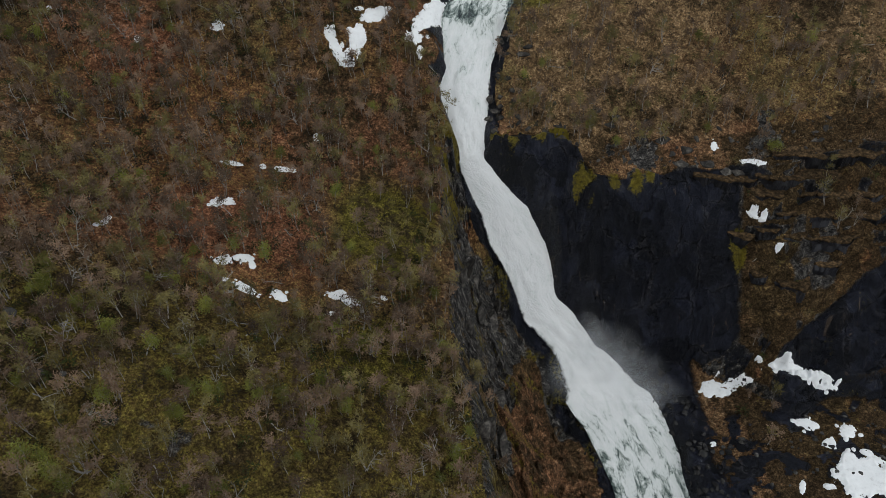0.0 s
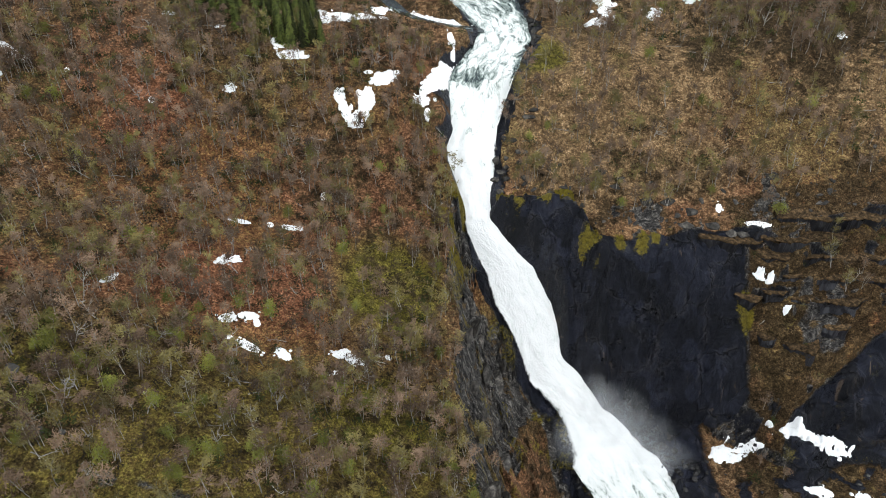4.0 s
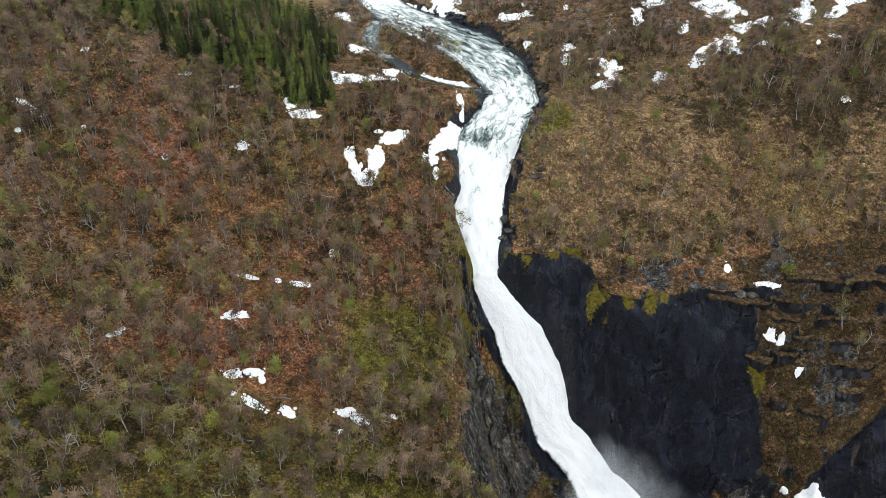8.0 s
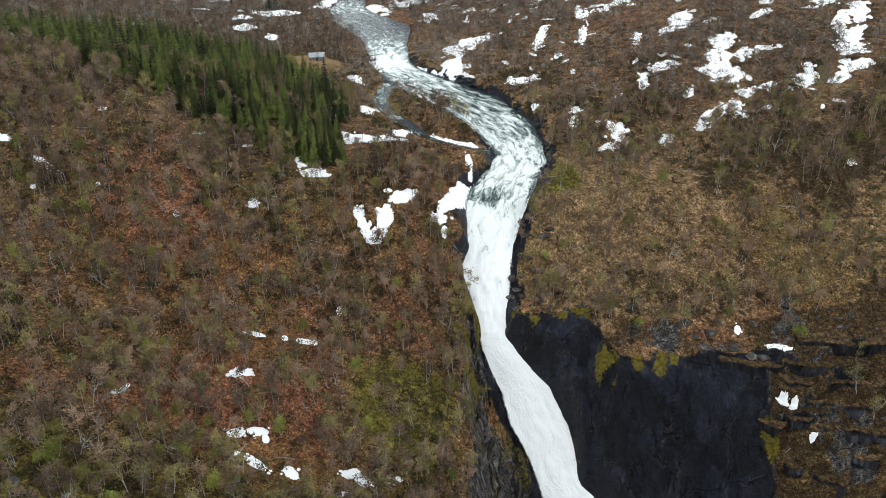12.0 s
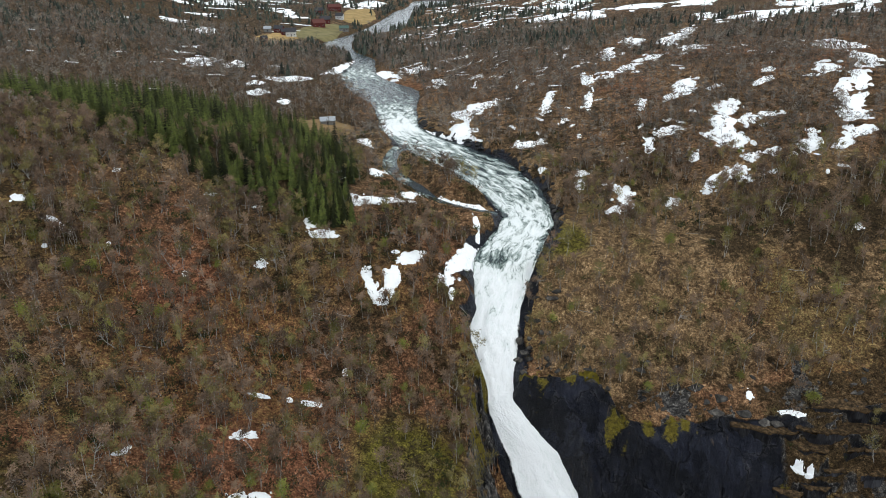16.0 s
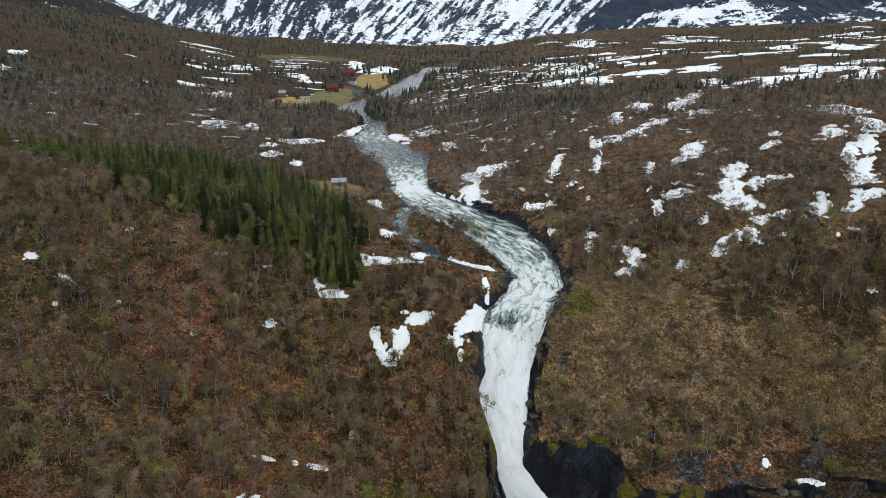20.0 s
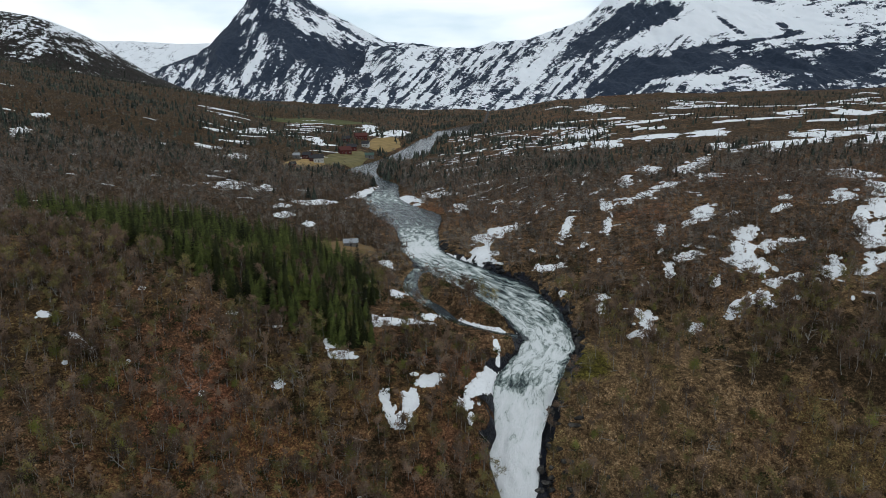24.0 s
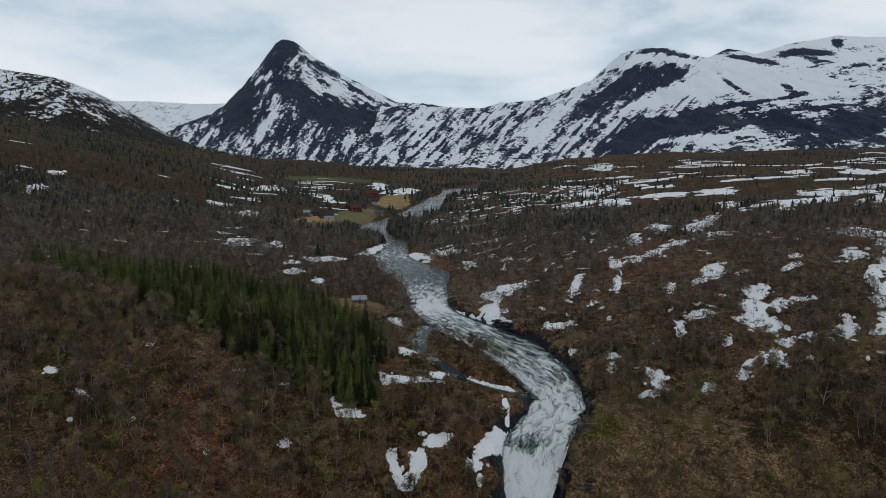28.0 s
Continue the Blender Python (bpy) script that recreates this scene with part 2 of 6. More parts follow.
# the default rock colours hold the blue haze of distance
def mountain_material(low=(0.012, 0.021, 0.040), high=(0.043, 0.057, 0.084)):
    m, n, l, b = material("mountain_rock_and_snow", 0.85, spec=0.15)
    geo = n.new("ShaderNodeNewGeometry")
    sep = n.new("ShaderNodeSeparateXYZ")
    l.new(geo.outputs["Position"], sep.inputs[0])
    nor = n.new("ShaderNodeSeparateXYZ")
    l.new(geo.outputs["Normal"], nor.inputs[0])
    big = noise_tex(n, l, 0.0045, 5, 0.62)
    turned = n.new("ShaderNodeMapping")
    turned.inputs["Rotation"].default_value, turned.inputs["Scale"].default_value = (0, radians(-38), 0), (1.0, 0.5, 0.36)
    l.new(geo.outputs["Position"], turned.inputs[0])
    gully = n.new("ShaderNodeTexNoise")
    gully.inputs["Scale"].default_value, gully.inputs["Detail"].default_value = 0.026, 10
    gully.inputs["Roughness"].default_value, gully.inputs["Distortion"].default_value = 0.66, 0.5
    l.new(turned.outputs[0], gully.inputs["Vector"])
    mid = gully.outputs["Fac"]
    fine = noise_tex(n, l, 0.09, 6, 0.75)
    patch = attribute(n, "snow")
    s = calc(n, l, "ADD", patch.outputs["Fac"], calc(n, l, "MULTIPLY", calc(n, l, "SUBTRACT", mid, 0.5), 1.1))
    s = calc(n, l, "ADD", s, calc(n, l, "MULTIPLY", calc(n, l, "SUBTRACT", big, 0.5), 0.3))
    s = calc(n, l, "ADD", s, calc(n, l, "MULTIPLY", calc(n, l, "SUBTRACT", fine, 0.5), 1.3))
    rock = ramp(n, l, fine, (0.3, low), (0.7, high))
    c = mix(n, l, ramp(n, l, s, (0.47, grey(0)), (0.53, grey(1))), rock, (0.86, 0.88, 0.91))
    l.new(c, b.inputs["Base Color"])
    bump(n, l, b, calc(n, l, "ADD", fine, mid), 0.6, 8.0)
    return m


def plain(name, stops, scale=2.0, rough=0.85, spec=0.2, random_tone=0.0, detail=4):
    """A surface of one kind, with grain and, from tree to tree, another tone."""
    m, n, l, b = material(name, rough, spec=spec)
    c = ramp(n, l, noise_tex(n, l, scale, detail, 0.65), *stops)
    if random_tone:
        each = calc(n, l, "FRACT", calc(n, l, "ADD", attribute(n, "tone").outputs["Fac"], n.new("ShaderNodeObjectInfo").outputs["Random"]))
        c = mix(n, l, 1.0, c, ramp(n, l, each, (0, grey(1 - random_tone)), (1, grey(1 + random_tone))), "MULTIPLY")
    l.new(c, b.inputs["Base Color"])
    return m


HEATH, SNOW, FOAM = ground_material(), snow_material(), white_water_material()
BARK = plain("birch_bark", [(0.3, (0.10, 0.090, 0.080)), (0.7, (0.34, 0.320, 0.295))], 3.0, random_tone=0.4)
FAR_BARK = plain("grey_bark", [(0.3, (0.08, 0.070, 0.062)), (0.7, (0.27, 0.245, 0.222))], 3.0, random_tone=0.5)
DEAD = plain("bleached_wood", [(0.3, (0.17, 0.155, 0.14)), (0.7, (0.36, 0.34, 0.31))], 3.0, random_tone=0.3)
TWIG_BROWN = plain("brown_twigs", [(0.3, (0.072, 0.046, 0.031)), (0.7, (0.216, 0.146, 0.098))], 0.25, random_tone=0.6)
TWIG_OLIVE = plain("budding_twigs", [(0.3, (0.074, 0.061, 0.022)), (0.7, (0.230, 0.190, 0.073))], 0.25, random_tone=0.45)
LEAF_GREEN = plain("fresh_leaves", [(0.3, (0.075, 0.082, 0.014)), (0.7, (0.22, 0.225, 0.050))], 0.3, random_tone=0.4)
SPRUCE = plain("spruce_needles", [(0.3, (0.010, 0.015, 0.004)), (0.7, (0.086, 0.100, 0.022))], 0.5, random_tone=0.85)
# far foliage: greyed in its base colour to stand for haze
FAR_HAZE_CONIFER = plain("far_hazed_needles", [(0.3, (0.016, 0.022, 0.017)), (0.7, (0.056, 0.066, 0.050))], 0.3, random_tone=0.6)
TWIG_FAR_HAZE = plain("far_hazed_twigs", [(0.3, (0.066, 0.060, 0.055)), (0.7, (0.190, 0.172, 0.158))], 0.1, random_tone=0.6)
TWIG_FAR_HAZE_OLIVE = plain("far_hazed_budding_twigs", [(0.3, (0.050, 0.048, 0.038)), (0.7, (0.150, 0.142, 0.110))], 0.1, random_tone=0.6)
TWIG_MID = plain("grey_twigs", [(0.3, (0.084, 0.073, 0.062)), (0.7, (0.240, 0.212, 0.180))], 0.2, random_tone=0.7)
SPRUCE_BARK = plain("spruce_bark", [(0.3, (0.03, 0.021, 0.015)), (0.7, (0.07, 0.054, 0.042))], 3.0)
HEATHER = plain("heather", [(0.3, (0.017, 0.014, 0.007)), (0.7, (0.070, 0.050, 0.025))], 0.6, random_tone=0.5)
TUSSOCK = plain("withered_grass", [(0.3, (0.084, 0.058, 0.029)), (0.7, (0.228, 0.162, 0.090))], 0.6, random_tone=0.4)
JUNIPER = plain("juniper", [(0.3, (0.014, 0.020, 0.006)), (0.7, (0.055, 0.065, 0.016))], 0.6, random_tone=0.4)
STONE = plain("grey_stone", [(0.3, (0.024, 0.023, 0.021)), (0.6, (0.078, 0.075, 0.070)), (0.8, (0.144, 0.138, 0.128))], 1.2, random_tone=0.3)
DARK_STONE = plain("wet_dark_stone", [(0.3, (0.006, 0.006, 0.007)), (0.7, (0.034, 0.032, 0.031))], 1.0, 0.6, 0.25, random_tone=0.4)
CRAG = plain("weathered_crag", [(0.30, (0.010, 0.009, 0.009)), (0.5, (0.040, 0.036, 0.032)), (0.68, (0.12, 0.108, 0.094)), (0.8, (0.11, 0.075, 0.03))], 0.9, 0.8, 0.25, random_tone=0.35, detail=7)
# ledge faces: dark rock, blackened further for the shade under overhangs
SHADED_CRAG = plain("shaded_black_crag", [(0.3, (0.005, 0.005, 0.007)), (0.6, (0.014, 0.014, 0.018)), (0.78, (0.05, 0.044, 0.040))], 0.7, 0.5, 0.4, random_tone=0.4, detail=7)
TURF = plain("brown_turf", [(0.34, (0.008, 0.006, 0.004)), (0.5, (0.042, 0.027, 0.014)), (0.68, (0.13, 0.082, 0.042))], 1.1, 0.95, 0.1, random_tone=0.3, detail=6)

# ---- the shape of the land ----
def lattice(ix, iy, seed):
    h = (ix.astype(np.int64) * 374761393 + iy.astype(np.int64) * 668265263 + seed * 2246822519) & 0xFFFFFFFF
    h = ((h ^ (h >> 13)) * 1274126177) & 0xFFFFFFFF
    return ((h ^ (h >> 16)) & 0xFFFF) / 65535.0


def value_noise(x, y, seed=0):
    ix, iy = np.floor(x), np.floor(y)
    fx, fy = x - ix, y - iy
    fx, fy = fx * fx * (3 - 2 * fx), fy * fy * (3 - 2 * fy)
    a, b = lattice(ix, iy, seed), lattice(ix + 1, iy, seed)
    c, d = lattice(ix, iy + 1, seed), lattice(ix + 1, iy + 1, seed)
    return (a + (b - a) * fx) * (1 - fy) + (c + (d - c) * fx) * fy


def fbm(x, y, scale, octaves=4, seed=0, gain=0.5):
    """Layered noise between -1 and 1; scale is its largest wave in metres."""
    out, amp, total = 0.0, 1.0, 0.0
    for k in range(octaves):
        out = out + amp * (value_noise(x / scale * 2 ** k + 17.3 * k, y / scale * 2 ** k - 9.1 * k, seed + k) * 2 - 1)
        total += amp
        amp *= gain
    return out / total


def step(a, b, v):
    t = np.clip((v - a) / (b - a), 0, 1)
    return t * t * (3 - 2 * t)


# the river from its lower pool up the falls to the lake: y, middle x, half width, water level
RIVER = np.array([
    (60, 66, 11, 0), (99, 63.8, 9.6, 2), (110, 63.2, 10.6, 4), (120, 61.3, 11.6, 6), (124, 59.8, 11.9, 7), (128, 58.7, 11.4, 8), (132, 56.1, 9.4, 10.2),
    (138, 53.4, 7.5, 13.5), (141, 50.8, 6.2, 16.2), (144, 47.6, 6.8, 19.6), (147, 43.8, 6.8, 23), (150, 40.4, 5.1, 27.7), (155, 38.5, 6.3, 35.4),
    (157.5, 37.1, 7.4, 39), (160, 35.5, 8, 42.6), (165, 32.2, 6.8, 51.3), (167.5, 28.8, 5.7, 55.7), (170, 25.6, 4.4, 59.8), (172.5, 23.3, 3.2, 64),
    (178, 22.7, 4.1, 68.9), (185.5, 22.3, 6.1, 75.5), (189.5, 22.2, 6.6, 79), (193.5, 23.9, 5.8, 82.5)])
RIVER_UP = np.array([
    (197.5, 25.1, 7.2, 86), (204.5, 27.1, 8.7, 92), (216, 32, 9.4, 95), (227, 37.2, 7.5, 96.5), (237, 38.5, 8, 98), (249, 34.7, 10.7, 100),
    (263, 29.6, 12.6, 102), (279, 19.1, 14.4, 104), (296, 8.4, 13, 106), (316, -5.4, 8, 108), (338, -7, 8, 110), (361, -8.5, 10.2, 111),
    (390, -13.5, 18, 112.5), (429, -32, 11.5, 114), (470, -31, 7, 114.8), (500, -29, 5, 115.4), (520, -50, 11, 116), (565, -58, 12, 117)])
RIVER_FAR = np.array([(606, -52, 6, 117.6), (645, -34, 11, 118), (700, -20, 15, 118.6), (774, -14, 12, 119), (870, -8, 9, 119.3), (920, 6, 10, 119.4), (960, 19, 20, 119.5), (1040, 27, 24, 119.5), (1130, 45, 14, 119.6), (1300, 90, 3, 120), (5000, 400, 3, 122)])
RIVER = np.vstack([RIVER, RIVER_UP, RIVER_FAR])


def river(y):
    """Middle, half width and level of the water."""
    y = np.asarray(y, float)
    soft = np.interp(y, (195, 240, 400, 700), (0, 4, 11, 18))
    xc, hw, zw = (sum(np.interp(y + soft * q, RIVER[:, 0], RIVER[:, k]) for q in (-1, -0.6, -0.2, 0.2, 0.6, 1)) / 6 for k in (1, 2, 3))
    sway = np.clip((600 - np.asarray(y)) / 300, 0, 1) * (0.35 + 0.65 * step(195, 215, y))
    return xc + sway * 0.9 * fbm(y, 0 * y, 13, 3, 51), hw * (1 + 0.17 * sway * fbm(y, 0 * y + 5, 8, 4, 53, 0.6)), zw


def plates(u, v, size, seed):
    """A random level for each of many ragged plates."""
    u, v = u / size + 0.5 * fbm(u, v, size * 1.5, 3, seed), v / size + 0.5 * fbm(u, v, size * 1.5, 3, seed + 7)
    iu, iv = np.floor(u), np.floor(v)
    best, level = np.full(np.shape(u), 9.0), np.zeros(np.shape(u))
    for du in (-1, 0, 1):
        for dv in (-1, 0, 1):
            cu, cv = iu + du, iv + dv
            d = (cu + lattice(cu, cv, seed + 1) - u) ** 2 + (cv + lattice(cu, cv, seed + 2) - v) ** 2
            level = np.where(d < best, lattice(cu, cv, seed + 3), level)
            best = np.minimum(best, d)
    return level - 0.5


def spot(x, y, cx, cy, r):
    """A soft round spot, 1 in its middle."""
    return np.exp(-((x - cx) ** 2 + (y - cy) ** 2) / (r * r))


def left_side(x, y, xc, hw, zw):
    """The hill on the left bank, with its rim over the gorge and the rock wall under it."""
    jag = 2.6 * fbm(y, 0 * y + 4, 22, 5, 61, 0.6) * (1 - step(155, 172, y))
    rim_x = np.where(y < 172, np.interp(y, (60, 85, 95, 105, 115, 125, 135, 150, 165, 172), (14.7, 14, 13, 12.6, 11.6, 12.6, 13.3, 13.1, 14.2, 16.5)), xc - hw - 1) + jag
    rim_z = np.interp(y, (20, 60, 85, 115, 150, 172, 190, 205, 231, 260, 300, 400, 500, 700, 1000, 5000),
                      (40, 52, 55, 58, 63, 73, 87, 95, 101, 105, 110, 116, 118, 120, 121.5, 124))
    tilt = np.interp(y, (20, 77, 138, 185, 210, 330, 400, 500, 700, 1000, 1600), (0.35, 0.40, 0.36, 0.25, 0.20, 0.105, 0.09, 0.085, 0.10, 0.06, 0.02))
    d = rim_x - x
    hill = rim_z + tilt * np.maximum(d, 0) + 0.13 * np.maximum(d - 0.22 * y, 0) * step(330, 700, y) * (1 - step(1500, 2200, y))
    v = np.clip(-d / np.maximum(xc - hw - rim_x, 1), 0, 1)
    wall = rim_z - (rim_z - zw) * (1 - (1 - v) ** 2.4)
    inside = step(0.02, 0.15, v) * (1 - step(0.75, 1.0, v))
    # cleaved buttresses that lean with the wall, and steps across them
    lean_ = y + 0.55 * (rim_z - wall)
    wall = wall + inside * (4.5 * fbm(x, y, 13, 4, 62, 0.6) + 5.5 * plates(lean_, x * 0.7, 9.0, 321) + 2.6 * plates(lean_, x, 3.2, 331))
    foot = np.interp(y, (80, 90, 98, 112, 120, 132, 145, 152, 160), (0.04, 0.12, 0.28, 0.33, 0.38, 0.50, 0.72, 0.9, 1.2))
    rock = np.where((d < 0.6) & (y < 178), 1.0, 0.0) * (1 - step(-0.04, 0.06, v + 0.16 * fbm(x, y, 12, 4, 63) - foot))
    rock = rock * (1 - 0.85 * step(0.30, 0.42, fbm(x, y, 8, 4, 64)))
    nose = step(0.72, 0.80, v) * step(112, 120, y + 6 * fbm(x, y, 9, 3, 66)) * (y < 160) * (d < 0)
    return np.where(d > 0, hill, wall), np.maximum(rock, nose)


def right_side(x, y, xc, hw, zw):
    """The hill on the right bank, and the hollow of black rock that the falls drop into."""
    rim_y = np.interp(x, (20, 33, 49, 55, 62, 70, 78, 128, 200, 400), (178, 175, 172, 162.5, 161, 161, 162, 160, 168, 190)) + 2.4 * fbm(x, 0 * x + 8, 13, 4, 65)
    hill_at = lambda yy: np.interp(yy, (150, 160, 200, 235, 280, 350, 450, 800, 1500, 2500), (61, 64, 88.4, 100.5, 110, 119, 123, 127, 134, 150))
    tilt = np.interp(y, (150, 220, 350, 600, 1000, 2000), (0.10, 0.11, 0.125, 0.07, 0.05, 0.03))
    yy = np.maximum(y, rim_y)
    top = hill_at(yy) + tilt * (x - 80) * np.where(x < 80, 0.6, 1)
    q = np.maximum(rim_y - y, 0)
    reach = np.interp(x, (30, 85, 105, 160), (25, 27, 46, 50))
    floor = np.maximum(zw + 1, 9 + 0.16 * (x - 78) + 0.05 * (y - 120))
    v = np.clip(q / reach, 0, 1)
    steep = np.interp(x, (85, 105), (1.35, 0.95))
    face = top - (top - floor) * (1 - (1 - v) ** steep)
    face = face + 3.2 * (1 - step(-0.7, 0.7, x - 57.5 - 0.06 * (y - 150) + 1.6 * fbm(y, x * 0.2, 9, 3, 78))) * step(0.03, 0.15, v) * (1 - step(0.8, 1.0, v))
    # strata: the slope beside the black face breaks into ledges
    tall = 6.0
    level = face / tall + 1.2 * fbm(x, y * 0.6, 26, 4, 67) + 0.45 * fbm(x, y, 6, 3, 68) - 0.012 * x
    part_up = level - np.floor(level)
    ledges = face + tall * (step(0.5, 0.85, part_up) - part_up) * 0.85
    stepped = step(92, 99, x) * step(0.0, 0.06, v) * (1 - step(0.8, 1.0, v))
    face = face * (1 - stepped) + ledges * stepped
    rock = np.where(q > 0, step(0.0, 0.04, v) * (1 - step(0.93, 1.0, v)), 0.0)
    riser = step(0.42, 0.55, part_up) * (1 - step(0.85, 0.98, part_up))
    rock = rock * (1 - stepped) + stepped * riser * step(-0.05, 0.2, fbm(x * 0.8, y * 2, 9, 5, 69, 0.6) + 0.26 * step(44, 54, face) - 0.12)
    slab = step(0, 2.5, x - 101 + 1.5 * fbm(x, y, 8, 2, 77)) * (1 - step(-1.5, 1.5, y - 125 - 0.42 * (x - 101))) * step(-2, 2, y - 116 - 0.1 * (x - 101)) * step(0.02, 0.1, v)
    top = np.where(y > 330, zw + 1 + (top - zw - 1) * step(0, 40 + 0.08 * y, x - xc - hw), top)
    return np.where(q > 0, face, top), np.maximum(rock, slab)


# a shallow side channel round the islet on the left bank: x, y, water level
CHANNEL = np.array([(-3, 306, 106.8), (-9.2, 286, 105), (-9.6, 273, 104), (-4.1, 258.4, 102.8), (0.9, 254, 102.2), (6.7, 241, 100.5), (13.6, 236, 99.5), (21.7, 233.5, 98.6), (33, 234, 97.4)])


def near_channel(x, y):
    """Distance from the side channel and its water level."""
    best, level = np.full(np.shape(x), 99.0), np.zeros(np.shape(x))
    for (xa, ya, za), (xb, yb, zb) in zip(CHANNEL[:-1], CHANNEL[1:]):
        t = np.clip(((x - xa) * (xb - xa) + (y - ya) * (yb - ya)) / ((xb - xa) ** 2 + (yb - ya) ** 2), 0, 1)
        d = np.hypot(x - xa - t * (xb - xa), y - ya - t * (yb - ya))
        level = np.where(d < best, za + t * (zb - za), level)
        best = np.minimum(best, d)
    return best, level


def land(x, y, detail=True):
    """Height, rock mask and distance from the water's edge."""
    x, y = np.asarray(x, float), np.asarray(y, float)
    xc, hw, zw = river(y)
    left = x < xc
    zl, rl = left_side(x, y, xc, hw, zw)
    zr, rr = right_side(x, y, xc, hw, zw)
    z = np.where(left, zl, zr)
    rock = np.where(left, rl, rr)
    off = np.abs(x - xc) - hw
    high = zw + 0.6 + np.minimum(np.maximum(off, 0) * 0.05, 4)
    z = np.where(y > 178, np.maximum(z, high), np.maximum(z, zw - 1))
    bank = step(-1.5, np.interp(y, (150, 190, 230, 400), (2.0, 4.0, 5.0, 6.0)), off)
    z = (zw - 1.2) * (1 - bank) + z * bank
    if detail:
        away = step(0, 12, off)
        roll = step(25, 110, off) * (1 - step(-140, -90, x) * (1 - step(20, 90, x)) * step(420, 520, y) * (1 - step(800, 900, y)))
        z = z + away * fbm(x, y, 42, 4, 3) * 2.2 + roll * fbm(x, y, 160, 3, 9) * np.clip((y - 260) / 60, 0, 9) * 0.8
        z = z + fbm(x, y, 5, 3, 21) * 0.45 * (0.5 + 0.9 * rock) * step(-0.5, 2, off)
        z = z + rock * (plates(x, z * 0.9 + y * 0.4, 7.0, 301) * 2.6 + plates(x + 0.3 * z, z, 2.6, 311) * 1.0) * step(2, 6, off)
        crack = np.abs(fbm(x * 0.8 + z * 0.5, y * 0.6 + z * 0.9, 11, 4, 5))
        z = z - rock * (crack * np.where(left, 5.0, 2.6) + 0.8 * step(0.0, 0.06, 0.06 - crack))
    by = (y > 222) & (y < 316) & (x > -28) & (x < 40)
    if np.any(by):
        d, level = near_channel(x[by], y[by])
        d = d + 0.8 * fbm(x[by], y[by], 6, 3, 24)
        bed = level - 0.6 + 0.3 * np.maximum(d - 1.5, 0) + 4.0 * step(3, 14, d)
        z[by] = z[by] + (np.minimum(z[by], bed) - z[by]) * (1 - step(9, 16, d)) * step(0.5, 3, off[by])
    return z, rock, off


def height(x, y):
    return land(np.atleast_1d(x), np.atleast_1d(y))[0]


def sheet(name, X, Y, Z, material, attributes=None, smooth=True):
    """A mesh over a grid of places."""
    rows, cols = X.shape
    k = np.arange(rows * cols).reshape(rows, cols)
    quads = np.stack([k[:-1, :-1], k[:-1, 1:], k[1:, 1:], k[1:, :-1]], -1).reshape(-1, 4)
    return mesh_from(name, np.stack([X, Y, Z], -1).reshape(-1, 3), quads, material, attributes, smooth)


def mesh_from(name, verts, faces, material, attributes=None, smooth=False):
    """A mesh from arrays; all faces have the same number of corners."""
    me = bpy.data.meshes.new(name)
    me.vertices.add(len(verts))
    me.vertices.foreach_set("co", np.asarray(verts, np.float32).ravel())
    n = faces.shape[1]
    me.loops.add(faces.size)
    me.loops.foreach_set("vertex_index", faces.astype(np.int32).ravel())
    me.polygons.add(len(faces))
    me.polygons.foreach_set("loop_start", np.arange(0, faces.size, n, dtype=np.int32))
    me.polygons.foreach_set("use_smooth", np.full(len(faces), smooth))
    for key, values in (attributes or {}).items():
        values = np.asarray(values, np.float32)
        if values.ndim == 1:
            me.attributes.new(key, "FLOAT", "POINT").data.foreach_set("value", values)
        else:
            me.attributes.new(key, "FLOAT_COLOR", "POINT").data.foreach_set("color", values.ravel())
    me.update(calc_edges=True)
    me.materials.append(material)
    return new(name, me)


# the spruce wood: between its lower and its upper edge
def wood_edges(x):
    low = np.interp(x, (-160, -138, -108, -82, -65, -47, -32, -19), (290, 276, 253, 233, 219, 214, 207, 205))
    high = np.interp(x, (-160, -132, -89, -57, -29, -19), (312, 320, 316, 300, 274, 240))
    return low, high


def in_spruce(x, y, grow=0):
    low, high = wood_edges(x)
    return (x < -19 + grow) & (x > -175) & (y > low - grow) & (y < high + grow)


def open_land(x, y):
    """Grass, moor and bare moss, where few trees stand."""
    def field(cx, cy, a, b):
        return np.exp(-(((x - cx) / a) ** 2 + ((y - cy) / b) ** 2) ** 2)

    bare = spot(x, y, -2, 143, 14) + 0.9 * spot(x, y, 46, 213, 8) + field(-42, 300, 20, 18) + 0.95 * field(10, 229, 26, 17) + 0.6 * field(-10, 262, 16, 22) + 1.3 * field(-101, 566, 20, 46) + 1.3 * field(-72, 622, 24, 70) + field(-54, 770, 30, 90) + 1.5 * spot(x, y, -165, 1085, 80)
    return np.clip(bare, 0, 1)


